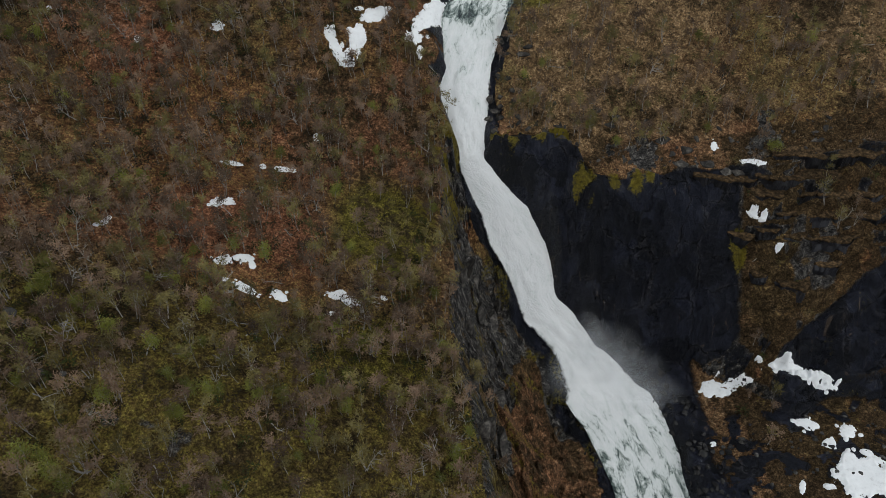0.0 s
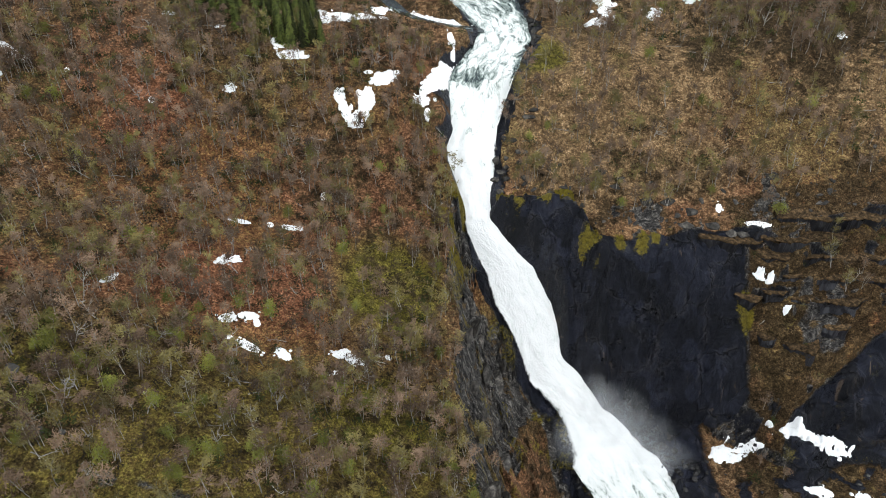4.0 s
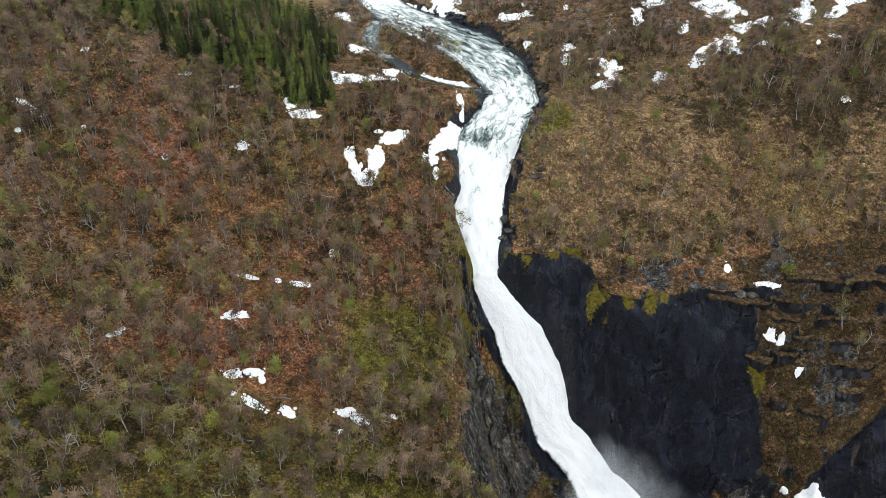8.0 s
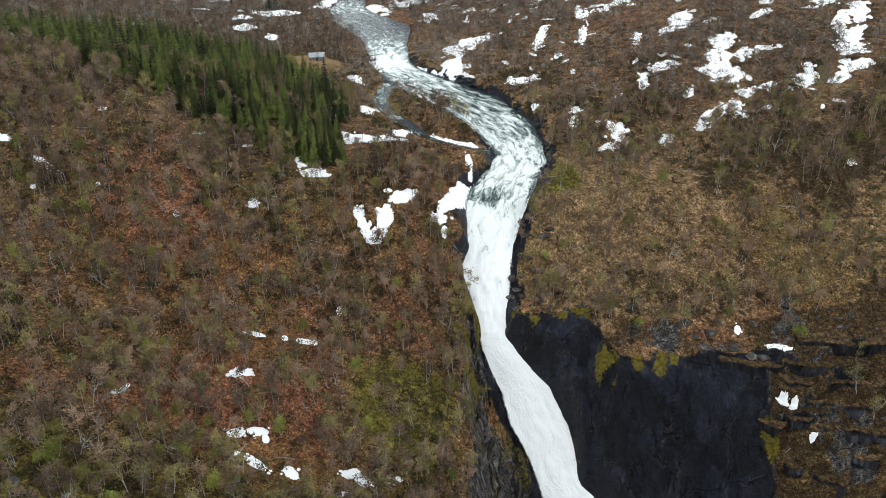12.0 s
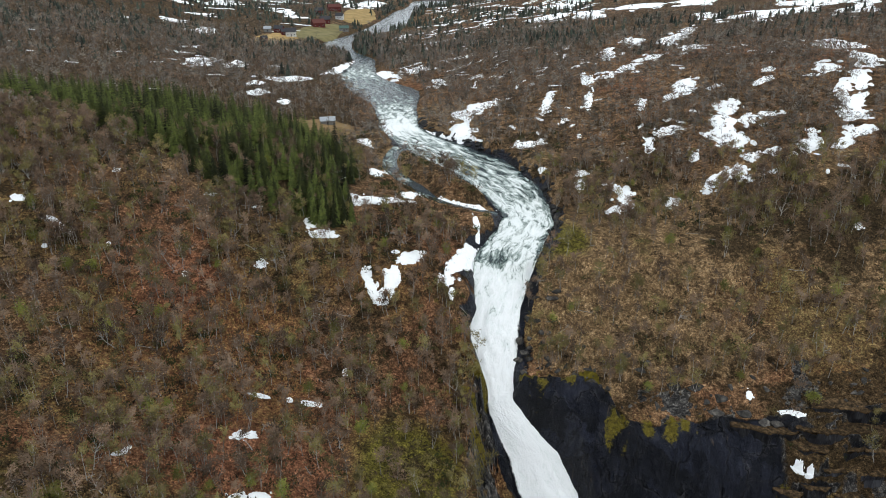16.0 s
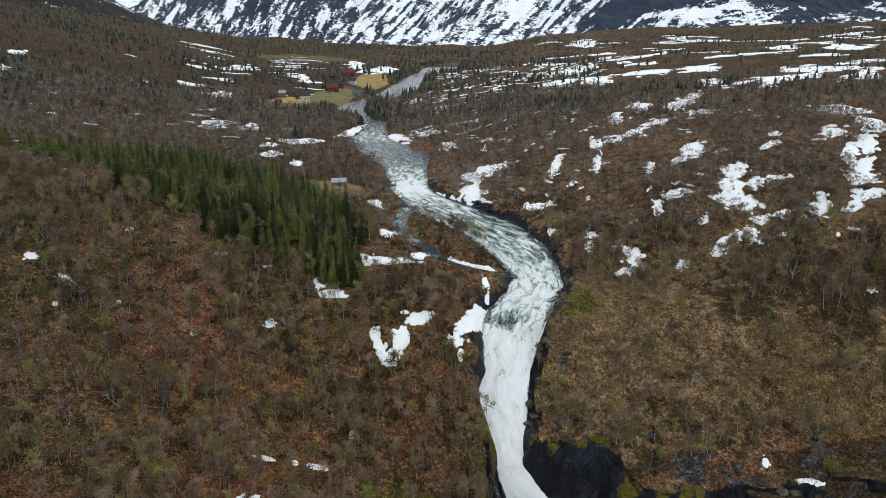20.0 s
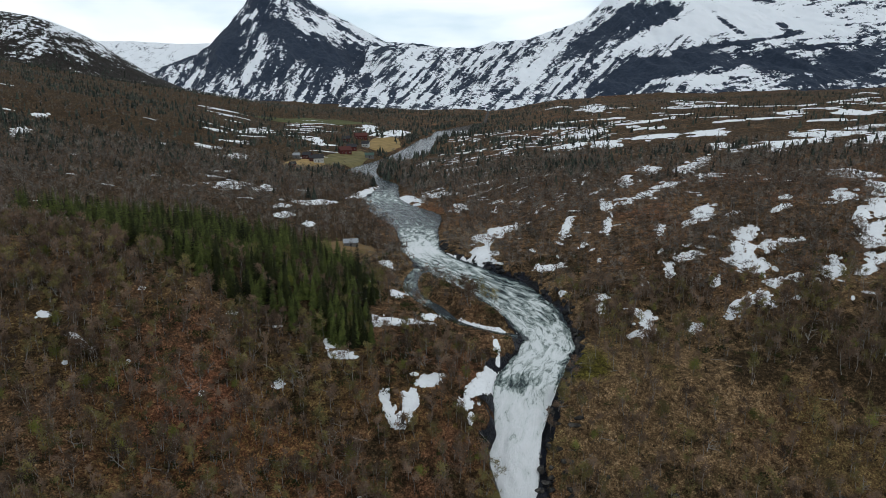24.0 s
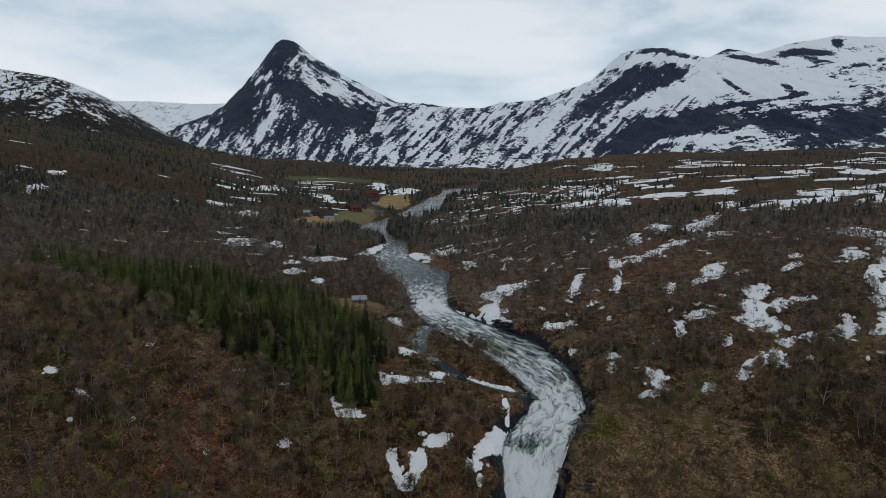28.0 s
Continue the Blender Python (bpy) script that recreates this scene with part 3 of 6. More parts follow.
def cover(x, y, rock, off):
    """What grows where: rock, straw grass, green heath."""
    straw = step(-0.15, 0.35, fbm(x, y, 55, 4, 31)) * 0.5 + (0.78 + 1.0 * fbm(x, y, 21, 4, 37)) * step(14, 34, x) * step(160, 180, y) * (1 - step(235, 300, y)) + 0.35 * (x < 30) * step(205, 235, y) * (1 - step(330, 380, y))
    straw = straw + 0.8 * spot(x, y, -38, 300, 16) + 0.9 * spot(x, y, -98, 570, 22) + 0.6 * spot(x, y, -75, 640, 40) + 0.2 * step(300, 420, x) * step(600, 900, y)
    green = step(-0.1, 0.3, fbm(x, y, 38, 4, 57)) * 0.5 + 0.75 * (1 - step(98, 135, y + 10 * fbm(x, y, 30, 3, 58))) * (x < 22)
    green = green * (1 - 0.6 * step(190, 280, y)) + 1.4 * spot(x, y, -2, 143, 14) + 1.6 * spot(x, y, 47, 213, 8)
    return np.stack([np.clip(rock + (1 - step(0, 2.5, off)) * 0.7 + 0.8 * step(0.02, 0.3, fbm(x, y, 7, 5, 33, 0.65) - 0.035 * np.maximum(y - 168, 0)) * ((x > 25) & (y > 158) & (y < 186)) + 0.6 * step(0.42, 0.6, fbm(x, y, 16, 4, 35)) * (y < 180), 0, 1), np.clip(straw, 0, 1), np.clip(green, 0, 1), np.ones_like(x)], -1)


def extra(x, y, z, rock, off):
    """Wet black rock, shade painted on the ledge risers, bright moss, and red litter."""
    right = x > river(y)[0]
    edge = 95 - 11 * (1 - step(8, 26, z)) + 3 * fbm(x, y, 15, 3, 41)
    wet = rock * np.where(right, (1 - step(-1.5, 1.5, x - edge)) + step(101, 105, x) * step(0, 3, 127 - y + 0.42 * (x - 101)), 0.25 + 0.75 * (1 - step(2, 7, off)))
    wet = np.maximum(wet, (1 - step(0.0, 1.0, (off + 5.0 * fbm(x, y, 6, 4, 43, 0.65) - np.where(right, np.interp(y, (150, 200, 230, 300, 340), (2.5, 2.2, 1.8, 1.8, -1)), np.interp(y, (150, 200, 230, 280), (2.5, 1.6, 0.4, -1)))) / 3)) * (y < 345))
    # risers beside the cliff blackened for the shade of undercut recesses
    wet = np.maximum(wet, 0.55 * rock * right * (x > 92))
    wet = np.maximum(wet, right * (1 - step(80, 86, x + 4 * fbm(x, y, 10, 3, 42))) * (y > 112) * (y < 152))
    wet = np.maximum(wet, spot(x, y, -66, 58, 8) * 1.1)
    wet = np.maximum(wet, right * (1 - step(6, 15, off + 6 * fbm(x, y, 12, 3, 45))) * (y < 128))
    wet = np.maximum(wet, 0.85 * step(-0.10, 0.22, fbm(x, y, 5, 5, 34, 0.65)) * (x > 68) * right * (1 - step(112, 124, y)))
    ragged = 0.55 * fbm(x, y, 6, 4, 44)
    moss = sum(spot(x, y, cx, cy, r) for cx, cy, r in ((32, 172.5, 2.0), (34.5, 170.5, 1.8), (40, 171.5, 2.0), (42, 170, 1.4), (48, 172.5, 1.6), (53, 161.5, 2.0), (54, 157, 1.3), (61, 160, 1.5), (67, 159.6, 1.8), (71, 160, 1.2), (94, 149, 1.5), (95, 145, 1.4), (15, 166, 2.4), (17, 173, 2.4), (14, 160, 2)))
    rim = np.interp(x, (20, 33, 49, 55, 62, 70, 78, 128, 200, 400), (178, 175, 172, 162.5, 161, 161, 162, 160, 168, 190)) + 2.4 * fbm(x, 0 * x + 8, 13, 4, 65)
    brow = np.exp(-((rim - y - 0.8) / 2.0) ** 2) * right * step(27, 30, x) * (1 - step(70, 80, x))
    moss = np.clip(moss * 0.75 + ragged * (moss > 0.06) * 1.3 + 1.1 * brow * step(-0.05, 0.3, fbm(x, y, 6, 4, 46, 0.65)), 0, 1)
    moss = moss + 0.22 * step(0.15, 0.4, fbm(x, y, 5, 4, 47)) * step(92, 97, x) * (y < 160) + 0.36 * step(0.1, 0.35, fbm(x, y, 5, 4, 48)) * (x > 5) * (~right) * (y < 190)
    red = spot(x, y, -42, 142, 26) + spot(x, y, -30, 122, 14) + 0.8 * spot(x, y, -45, 170, 20) + 0.6 * step(0.0, 0.4, fbm(x, y, 34, 3, 49)) * (y > 120)
    red = red + 0.5 * (~right) * step(16, 22, x) * (y < 150) + 0.2 * step(92, 98, x) * (y < 165) + 0.2 * step(350, 460, x) * step(700, 1000, y)
    # ground under the spruces is darkened so the gaps between them read dark
    heath = 0.44 + 0.10 * step(225, 330, y) + 0.22 * step(380, 520, y) + 0.42 * ((x > 25) & (y > 150)) * (1 - step(166, 190, y - 0.06 * x + 5)) + 0.52 * ((x > 92) & (y < 168)) + 0.12 * step(70, 100, x) * (y > 160) * (y < 235) + 0.2 * (~right) * (x > 15) * (y < 160) + 0.38 * fbm(x, y, 24, 4, 40) - 0.24 * ((x > 20) & (y > 150)) * (1 - step(215, 250, y)) - 0.2 * spot(x, y, -40, 140, 30) + 0.9 * spot(x, y, 130, 205, 16) + 0.9 * spot(x, y, 96, 208, 7) + 0.7 * spot(x, y, 150, 222, 14) + 0.15 * step(0.24, 0.30, x / np.maximum(y, 1)) * step(520, 640, y) + 0.7 * step(0.03, 0.14, -x / np.maximum(y, 1)) * step(250, 340, y) * (1 - open_land(x, y)) + 0.04 * (~right) * step(170, 215, y) + 0.8 * in_spruce(x, y, -2) + 0.50 * (x > 25) * (y > 165) * (y < 260) * fbm(x, y, 18, 4, 36)
    return np.stack([np.clip(wet, 0, 1), np.clip(moss, 0, 1), np.clip(red, 0, 1), np.clip(heath, 0, 1)], -1)


def fan(r, degrees):
    """Places on a fan round the point under the camera."""
    a = np.radians(degrees)
    R, A = np.meshgrid(r, a, indexing="ij")
    return R * np.sin(A), R * np.cos(A)


radii = np.concatenate([[0.05], np.arange(4, 80, 2.0), np.arange(80, 230, 0.5), 230 * 1.0095 ** np.arange(0, 330)])
radii = radii[radii < 4900]
X, Y = fan(radii, np.concatenate([np.linspace(-180, -46, 40)[:-1], np.linspace(-46, -37, 30)[:-1], np.linspace(-37, 41, 640)[:-1], np.linspace(41, 50, 30)[:-1], np.linspace(50, 180, 40)]))
Z, ROCK, OFF = land(X, np.maximum(Y, 20))
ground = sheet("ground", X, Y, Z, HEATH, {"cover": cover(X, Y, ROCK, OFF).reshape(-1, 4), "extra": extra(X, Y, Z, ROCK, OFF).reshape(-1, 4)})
tagged(ground, "heath and rock hillside with red-brown litter and straw grass", "ground", kind="structure")

# ---- the river and the falls ----
def water_course():
    s = np.concatenate([np.arange(62, 215, 0.5), np.arange(215, 600, 1.5), np.arange(600, 1060, 5.0)])
    v = np.linspace(-1, 1, 41)
    S, V = np.meshgrid(s, v, indexing="ij")
    xc, hw, zw = river(S)
    falling = step(118, 132, S) * (1 - step(186, 200, S))
    misty = step(122, 132, S) * (1 - step(146, 152, S))
    Xw, Yw = xc + V * (hw + 0.8 + falling * 0.7 + misty * 0.8), S
    body = 2.0 + falling * (-2.0 + np.clip((1 - np.abs(V)) / (0.20 + 0.14 * misty), 0, 2))
    slope = np.clip(np.gradient(zw, axis=0) / np.gradient(S, axis=0), 0, 2)
    along = np.cumsum(np.hypot(np.gradient(S, axis=0), np.gradient(zw, axis=0)), axis=0)
    across = V * (hw + 0.8)
    rough_water = np.clip(slope * 1.2, 0.12, 1) * (1 - step(455, 500, S))
    Zw = zw + rough_water * (1.1 * fbm(across, along * 0.35, 5.0, 4, 71) + 0.5 * fbm(across * 1.4, along, 2.2, 3, 73)) + 1.6 * np.clip(slope - 0.3, 0, 1.0) * (1 - V ** 2)
    Zw = Zw + 0.9 * spot(Xw, Yw, 33, 209, 5) + 0.5 * spot(Xw, Yw, 36, 226, 6)
    foam = np.interp(S, (60, 112, 130, 180, 198, 212, 222, 240, 262, 300, 320, 345, 365, 385, 420, 435, 460, 480, 500, 1300),
                     (0.66, 0.80, 1.3, 1.45, 1.05, 0.80, 0.82, 0.76, 0.64, 0.58, 0.78, 0.66, 0.34, 0.04, 0.22, 0.56, 0.42, 0.02, -0.6, -0.6))
    foam = foam - 0.75 * spot(Xw, Yw, 25.5, 206.5, 4.2) - 0.25 * spot(Xw, Yw, 40, 250, 7) - 0.35 * spot(Xw, Yw, 22, 266, 8) - 0.3 * spot(Xw, Yw, 30, 284, 9) + 0.35 * spot(Xw, Yw, -6, 322, 12) + 0.3 * spot(Xw, Yw, 20, 262, 5)
    foam = foam - 0.5 * step(0.72, 1.0, np.abs(V)) * (slope < 0.35) * (S > 200)
    foam = foam - 0.35 * step(0.9, 1.0, np.abs(V)) * (S < 200)
    flow = np.stack([along, across, 0 * S, 1 + 0 * S], -1).reshape(-1, 4)
    ob = sheet("river", Xw, Yw, Zw, FOAM, {"foam": foam.ravel(), "flow": flow, "body": body.ravel()})
    return tagged(ob, "white mountain river with rapids and a waterfall", "river", kind="structure")


water_course()


def side_channel():
    s = np.linspace(0, len(CHANNEL) - 1, 160)
    line = np.stack([np.interp(s, np.arange(len(CHANNEL)), CHANNEL[:, k]) for k in range(3)], -1)
    for k in range(2):
        line = np.stack([np.convolve(np.pad(line[:, c], 6, mode="edge"), np.ones(13) / 13, "valid") for c in range(3)], -1)
    way = np.gradient(line, axis=0)
    way /= np.hypot(way[:, 0], way[:, 1])[:, None]
    v = np.linspace(-1, 1, 9)
    reach = 2.6 + 1.1 * fbm(s * 6, 0 * s, 9, 3, 25)
    Xc, Yc = line[:, :1] - way[:, 1:2] * v * reach[:, None], line[:, 1:2] + way[:, :1] * v * reach[:, None]
    Zc = line[:, 2:] + 0.15 * fbm(Xc, Yc, 3, 3, 26)
    foam = 0.12 + 0.5 * fbm(Xc, Yc, 9, 3, 27)
    along = np.broadcast_to(np.cumsum(np.hypot(*np.gradient(line[:, :2], axis=0).T))[:, None], Xc.shape)
    flow = np.stack([along, v * reach[:, None], 0 * Xc, 1 + 0 * Xc], -1).reshape(-1, 4)
    tagged(sheet("stream", Xc, Yc, Zc, FOAM, {"foam": foam.ravel(), "flow": flow, "body": np.full(Xc.size, 2.0)}), "narrow dark side stream between the bank and an islet", "stream", kind="structure")


side_channel()


def spray():
    """Fine spray drifting off the foot of the falls: thin veils, one behind the other."""
    m, n, l, b = material("spray", 1.0, spec=0.0)
    b.inputs["Base Color"].default_value = (0.78, 0.80, 0.82, 1)
    drift = noise_tex(n, l, 0.16, 6, 0.6, (1, 1, 0.8), 0.9)
    thin = calc(n, l, "MULTIPLY", attribute(n, "thick").outputs["Fac"], ramp(n, l, drift, (0.22, grey(0.15)), (0.78, grey(1))))
    l.new(thin, b.inputs["Alpha"])
    for k, (cx, cy, cz, wide, tall_, most) in enumerate(((54, 141, 20, 8, 9, 0.42), (59, 137, 17, 11, 10, 0.34), (64, 132, 14, 12, 9, 0.36), (68, 126, 11, 12, 7, 0.36), (45, 134, 15, 6, 8, 0.34))):
        u, v = np.meshgrid(np.linspace(-1, 1, 30), np.linspace(-1, 1, 24), indexing="xy")
        px, pz = cx + u * wide, cz + v * tall_
        py = cy - 1.5 - v * tall_ * -0.55 + 1.2 * fbm(px, pz, 8, 3, 300 + k)
        thick = most * np.clip(1 - np.hypot(u, v), 0, 1) ** 1.2
        tagged(sheet("spray", px, py, pz, m, {"thick": thick.ravel()}), "thin white spray drifting at the foot of the falls", "spray", kind="stuff")


spray()

# ---- the mountains round the valley ----
def massif(name, label, x, y, z, snow, mat):
    return tagged(sheet(name, x, y, z + 180, mat, {"snow": snow.ravel()}), label, "mountain", kind="structure")


HAZY_MOUNTAIN = mountain_material()
WOODED = mountain_material((0.011, 0.009, 0.007), (0.036, 0.029, 0.024))


def ridge(crest_x, crest_z, y_top, y_foot, x0, x1, nx, ny, foot_z, curve, rough, seed, lean=0.0):
    """A ridge with its crest line, whose face runs down towards the viewer, and a back side."""
    xs = np.linspace(x0, x1, nx)
    v = np.concatenate([np.linspace(-0.6, 0, 14)[:-1], np.linspace(0, 1, ny)])
    V, Xm = np.meshgrid(v, xs, indexing="ij")
    crest = np.interp(Xm, crest_x, crest_z)
    soft = sum(np.interp(Xm + k, crest_x, crest_z) for k in np.linspace(-220, 220, 9)) / 9
    Ym = y_top + (y_foot - y_top) * V + lean * (Xm - 0.5 * (x0 + x1))
    w = np.clip(V, 0, 1)
    top = crest * (1 - step(0, 0.35, w)) + soft * step(0, 0.35, w)
    Zm = foot_z + (top - foot_z) * np.where(V > 0, (1 - w) ** curve, 1 - (V / 0.6) ** 2)
    rib = np.abs(fbm(Xm + 0.25 * Ym, Ym * 0.35, 230, 5, seed, 0.55))
    Zm = Zm + rough * step(0.0, 0.12, w) * (1 - step(0.75, 1.0, w)) * (0.5 - 1.6 * rib)
    Zm = Zm + rough * 0.1 * fbm(Xm, Ym, 40, 3, seed + 4)
    return Xm, Ym, Zm, w


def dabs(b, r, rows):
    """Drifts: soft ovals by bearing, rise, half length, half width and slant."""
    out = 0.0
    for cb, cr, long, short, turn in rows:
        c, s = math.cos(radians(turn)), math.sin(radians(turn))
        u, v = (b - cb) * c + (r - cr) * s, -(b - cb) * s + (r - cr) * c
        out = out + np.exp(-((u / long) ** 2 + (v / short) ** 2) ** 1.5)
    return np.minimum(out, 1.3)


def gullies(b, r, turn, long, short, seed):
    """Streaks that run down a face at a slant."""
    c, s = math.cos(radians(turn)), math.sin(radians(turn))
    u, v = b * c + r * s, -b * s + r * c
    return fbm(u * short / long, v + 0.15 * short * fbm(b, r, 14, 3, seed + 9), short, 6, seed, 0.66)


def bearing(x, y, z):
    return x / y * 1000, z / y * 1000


# the peak: bare summit and faces, drifts in its gullies and along its right-hand ridge
x, y, z, w = ridge((-1500, -1230, -990, -925, -853, -780, -735, -704, -665, -630, -555, -456, -332, -208, -84, 40, 250),
                   (-40, 40, 111, 184, 281, 391, 447, 466, 460, 438, 380, 320, 258, 196, 188, 172, 150), 3300, 2150, -1500, 260, 520, 210, -75, 1.25, 55, 101)
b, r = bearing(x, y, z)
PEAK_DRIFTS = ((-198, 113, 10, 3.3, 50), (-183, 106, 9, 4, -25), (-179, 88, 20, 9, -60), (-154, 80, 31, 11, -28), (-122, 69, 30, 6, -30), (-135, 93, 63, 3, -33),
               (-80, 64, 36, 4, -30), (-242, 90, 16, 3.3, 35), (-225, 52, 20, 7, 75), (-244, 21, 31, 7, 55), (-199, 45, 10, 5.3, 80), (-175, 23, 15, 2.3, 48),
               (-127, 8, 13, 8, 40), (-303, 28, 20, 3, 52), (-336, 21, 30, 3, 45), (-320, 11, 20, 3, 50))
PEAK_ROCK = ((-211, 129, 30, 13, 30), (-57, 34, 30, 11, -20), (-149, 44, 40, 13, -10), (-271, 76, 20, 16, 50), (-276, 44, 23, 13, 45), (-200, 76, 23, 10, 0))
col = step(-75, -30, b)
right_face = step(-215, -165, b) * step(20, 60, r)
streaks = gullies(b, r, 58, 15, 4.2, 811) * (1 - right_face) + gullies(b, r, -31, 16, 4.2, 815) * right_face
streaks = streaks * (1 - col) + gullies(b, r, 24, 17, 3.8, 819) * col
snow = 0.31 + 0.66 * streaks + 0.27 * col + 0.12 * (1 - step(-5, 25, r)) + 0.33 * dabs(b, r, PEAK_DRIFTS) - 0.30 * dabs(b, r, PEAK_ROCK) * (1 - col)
massif("mountain", "pointed dark rock mountain streaked with snow", x, y, z, snow, HAZY_MOUNTAIN)

# the broad mountain: snow on its back, a bare crag under the crest and dark woods at its foot
x, y, z, w = ridge((-250, 38, 156, 275, 393, 512, 630, 690, 749, 820, 939, 1057, 1128, 1270, 1858, 2400),
                   (166, 162, 160, 180, 194, 233, 275, 334, 386, 410, 405, 382, 352, 335, 356, 350), 3150, 1900, -250, 2400, 620, 210, -58, 1.1, 60, 207)
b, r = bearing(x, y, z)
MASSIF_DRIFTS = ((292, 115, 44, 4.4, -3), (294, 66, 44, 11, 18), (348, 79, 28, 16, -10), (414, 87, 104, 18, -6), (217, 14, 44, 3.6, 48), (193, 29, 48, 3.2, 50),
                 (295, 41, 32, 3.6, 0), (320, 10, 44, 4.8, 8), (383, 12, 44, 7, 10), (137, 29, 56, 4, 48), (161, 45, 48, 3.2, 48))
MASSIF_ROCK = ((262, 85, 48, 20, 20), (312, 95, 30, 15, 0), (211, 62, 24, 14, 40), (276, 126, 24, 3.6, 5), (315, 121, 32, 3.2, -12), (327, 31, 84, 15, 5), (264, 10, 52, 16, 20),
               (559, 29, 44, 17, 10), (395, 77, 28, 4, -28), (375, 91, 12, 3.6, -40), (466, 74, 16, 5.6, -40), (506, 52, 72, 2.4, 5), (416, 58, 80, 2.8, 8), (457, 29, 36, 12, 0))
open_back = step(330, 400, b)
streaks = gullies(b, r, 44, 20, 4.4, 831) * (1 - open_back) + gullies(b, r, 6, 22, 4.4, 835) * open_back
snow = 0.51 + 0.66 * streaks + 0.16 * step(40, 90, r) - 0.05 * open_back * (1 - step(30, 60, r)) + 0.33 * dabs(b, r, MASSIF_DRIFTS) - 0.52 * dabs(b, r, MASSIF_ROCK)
massif("mountain", "broad snow-covered mountain with bare dark crags", x, y, z, snow, HAZY_MOUNTAIN)

x, y, z, w = ridge((700, 1232, 1380, 1499, 1647, 1825, 2062, 2322, 2565, 3000), (200, 380, 453, 511, 482, 534, 575, 566, 525, 430), 3950, 3150, 700, 3000, 220, 70, 200, 1.0, 40, 309)
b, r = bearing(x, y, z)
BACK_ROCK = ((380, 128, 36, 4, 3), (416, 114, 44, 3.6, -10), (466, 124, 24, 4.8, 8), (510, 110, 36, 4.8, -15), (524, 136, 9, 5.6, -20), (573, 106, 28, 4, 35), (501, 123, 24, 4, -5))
massif("mountain", "snowfield rising behind the broad mountain", x, y, z, 0.74 + 0.35 * gullies(b, r, 4, 40, 6, 841) - 0.62 * dabs(b, r, BACK_ROCK), HAZY_MOUNTAIN)
x, y, z, w = ridge((-2700, -2200, -1960, -1720, -1500, -1200, -600, 600), (290, 280, 268, 266, 250, 255, 225, 225), 4450, 3500, -2700, 600, 200, 60, -40, 1.0, 35, 403)
massif("mountain", "low snow-covered plateau far behind the valley", x, y, z, 0.66 + 0.0 * x, HAZY_MOUNTAIN)
x, y, z, w = ridge((-2000, -1100, -960, -894, -830, -788, -735, -708, -682, -655, -628, -595, -562, -529, -484, -420, -340), (195, 172, 160, 154, 146, 138, 116, 100, 79, 61, 42, 24, 8, -9, -29, -52, -75), 1480, 820, -2000, -330, 260, 120, -75, 1.0, 22, 505, 0.12)
snow = 0.27 + 0.30 * step(-5, 120, z) + 0.14 * fbm(x, y, 90, 4, 38)
massif("hill", "dark wooded hill with patchy snow on its upper slope", x, y, z, snow, WOODED)
HILL_SIDE = np.stack([x[w > 0.06], y[w > 0.06], z[w > 0.06] + 180], -1)

# ---- old snow lying in hollows ----
def gather(pieces):
    verts, tris, at = [], [], 0
    for v, t in pieces:
        verts.append(v)
        tris.append(t + at)
        at += len(v)
    return np.concatenate(verts), np.concatenate(tris)


SNOWFIELDS = []


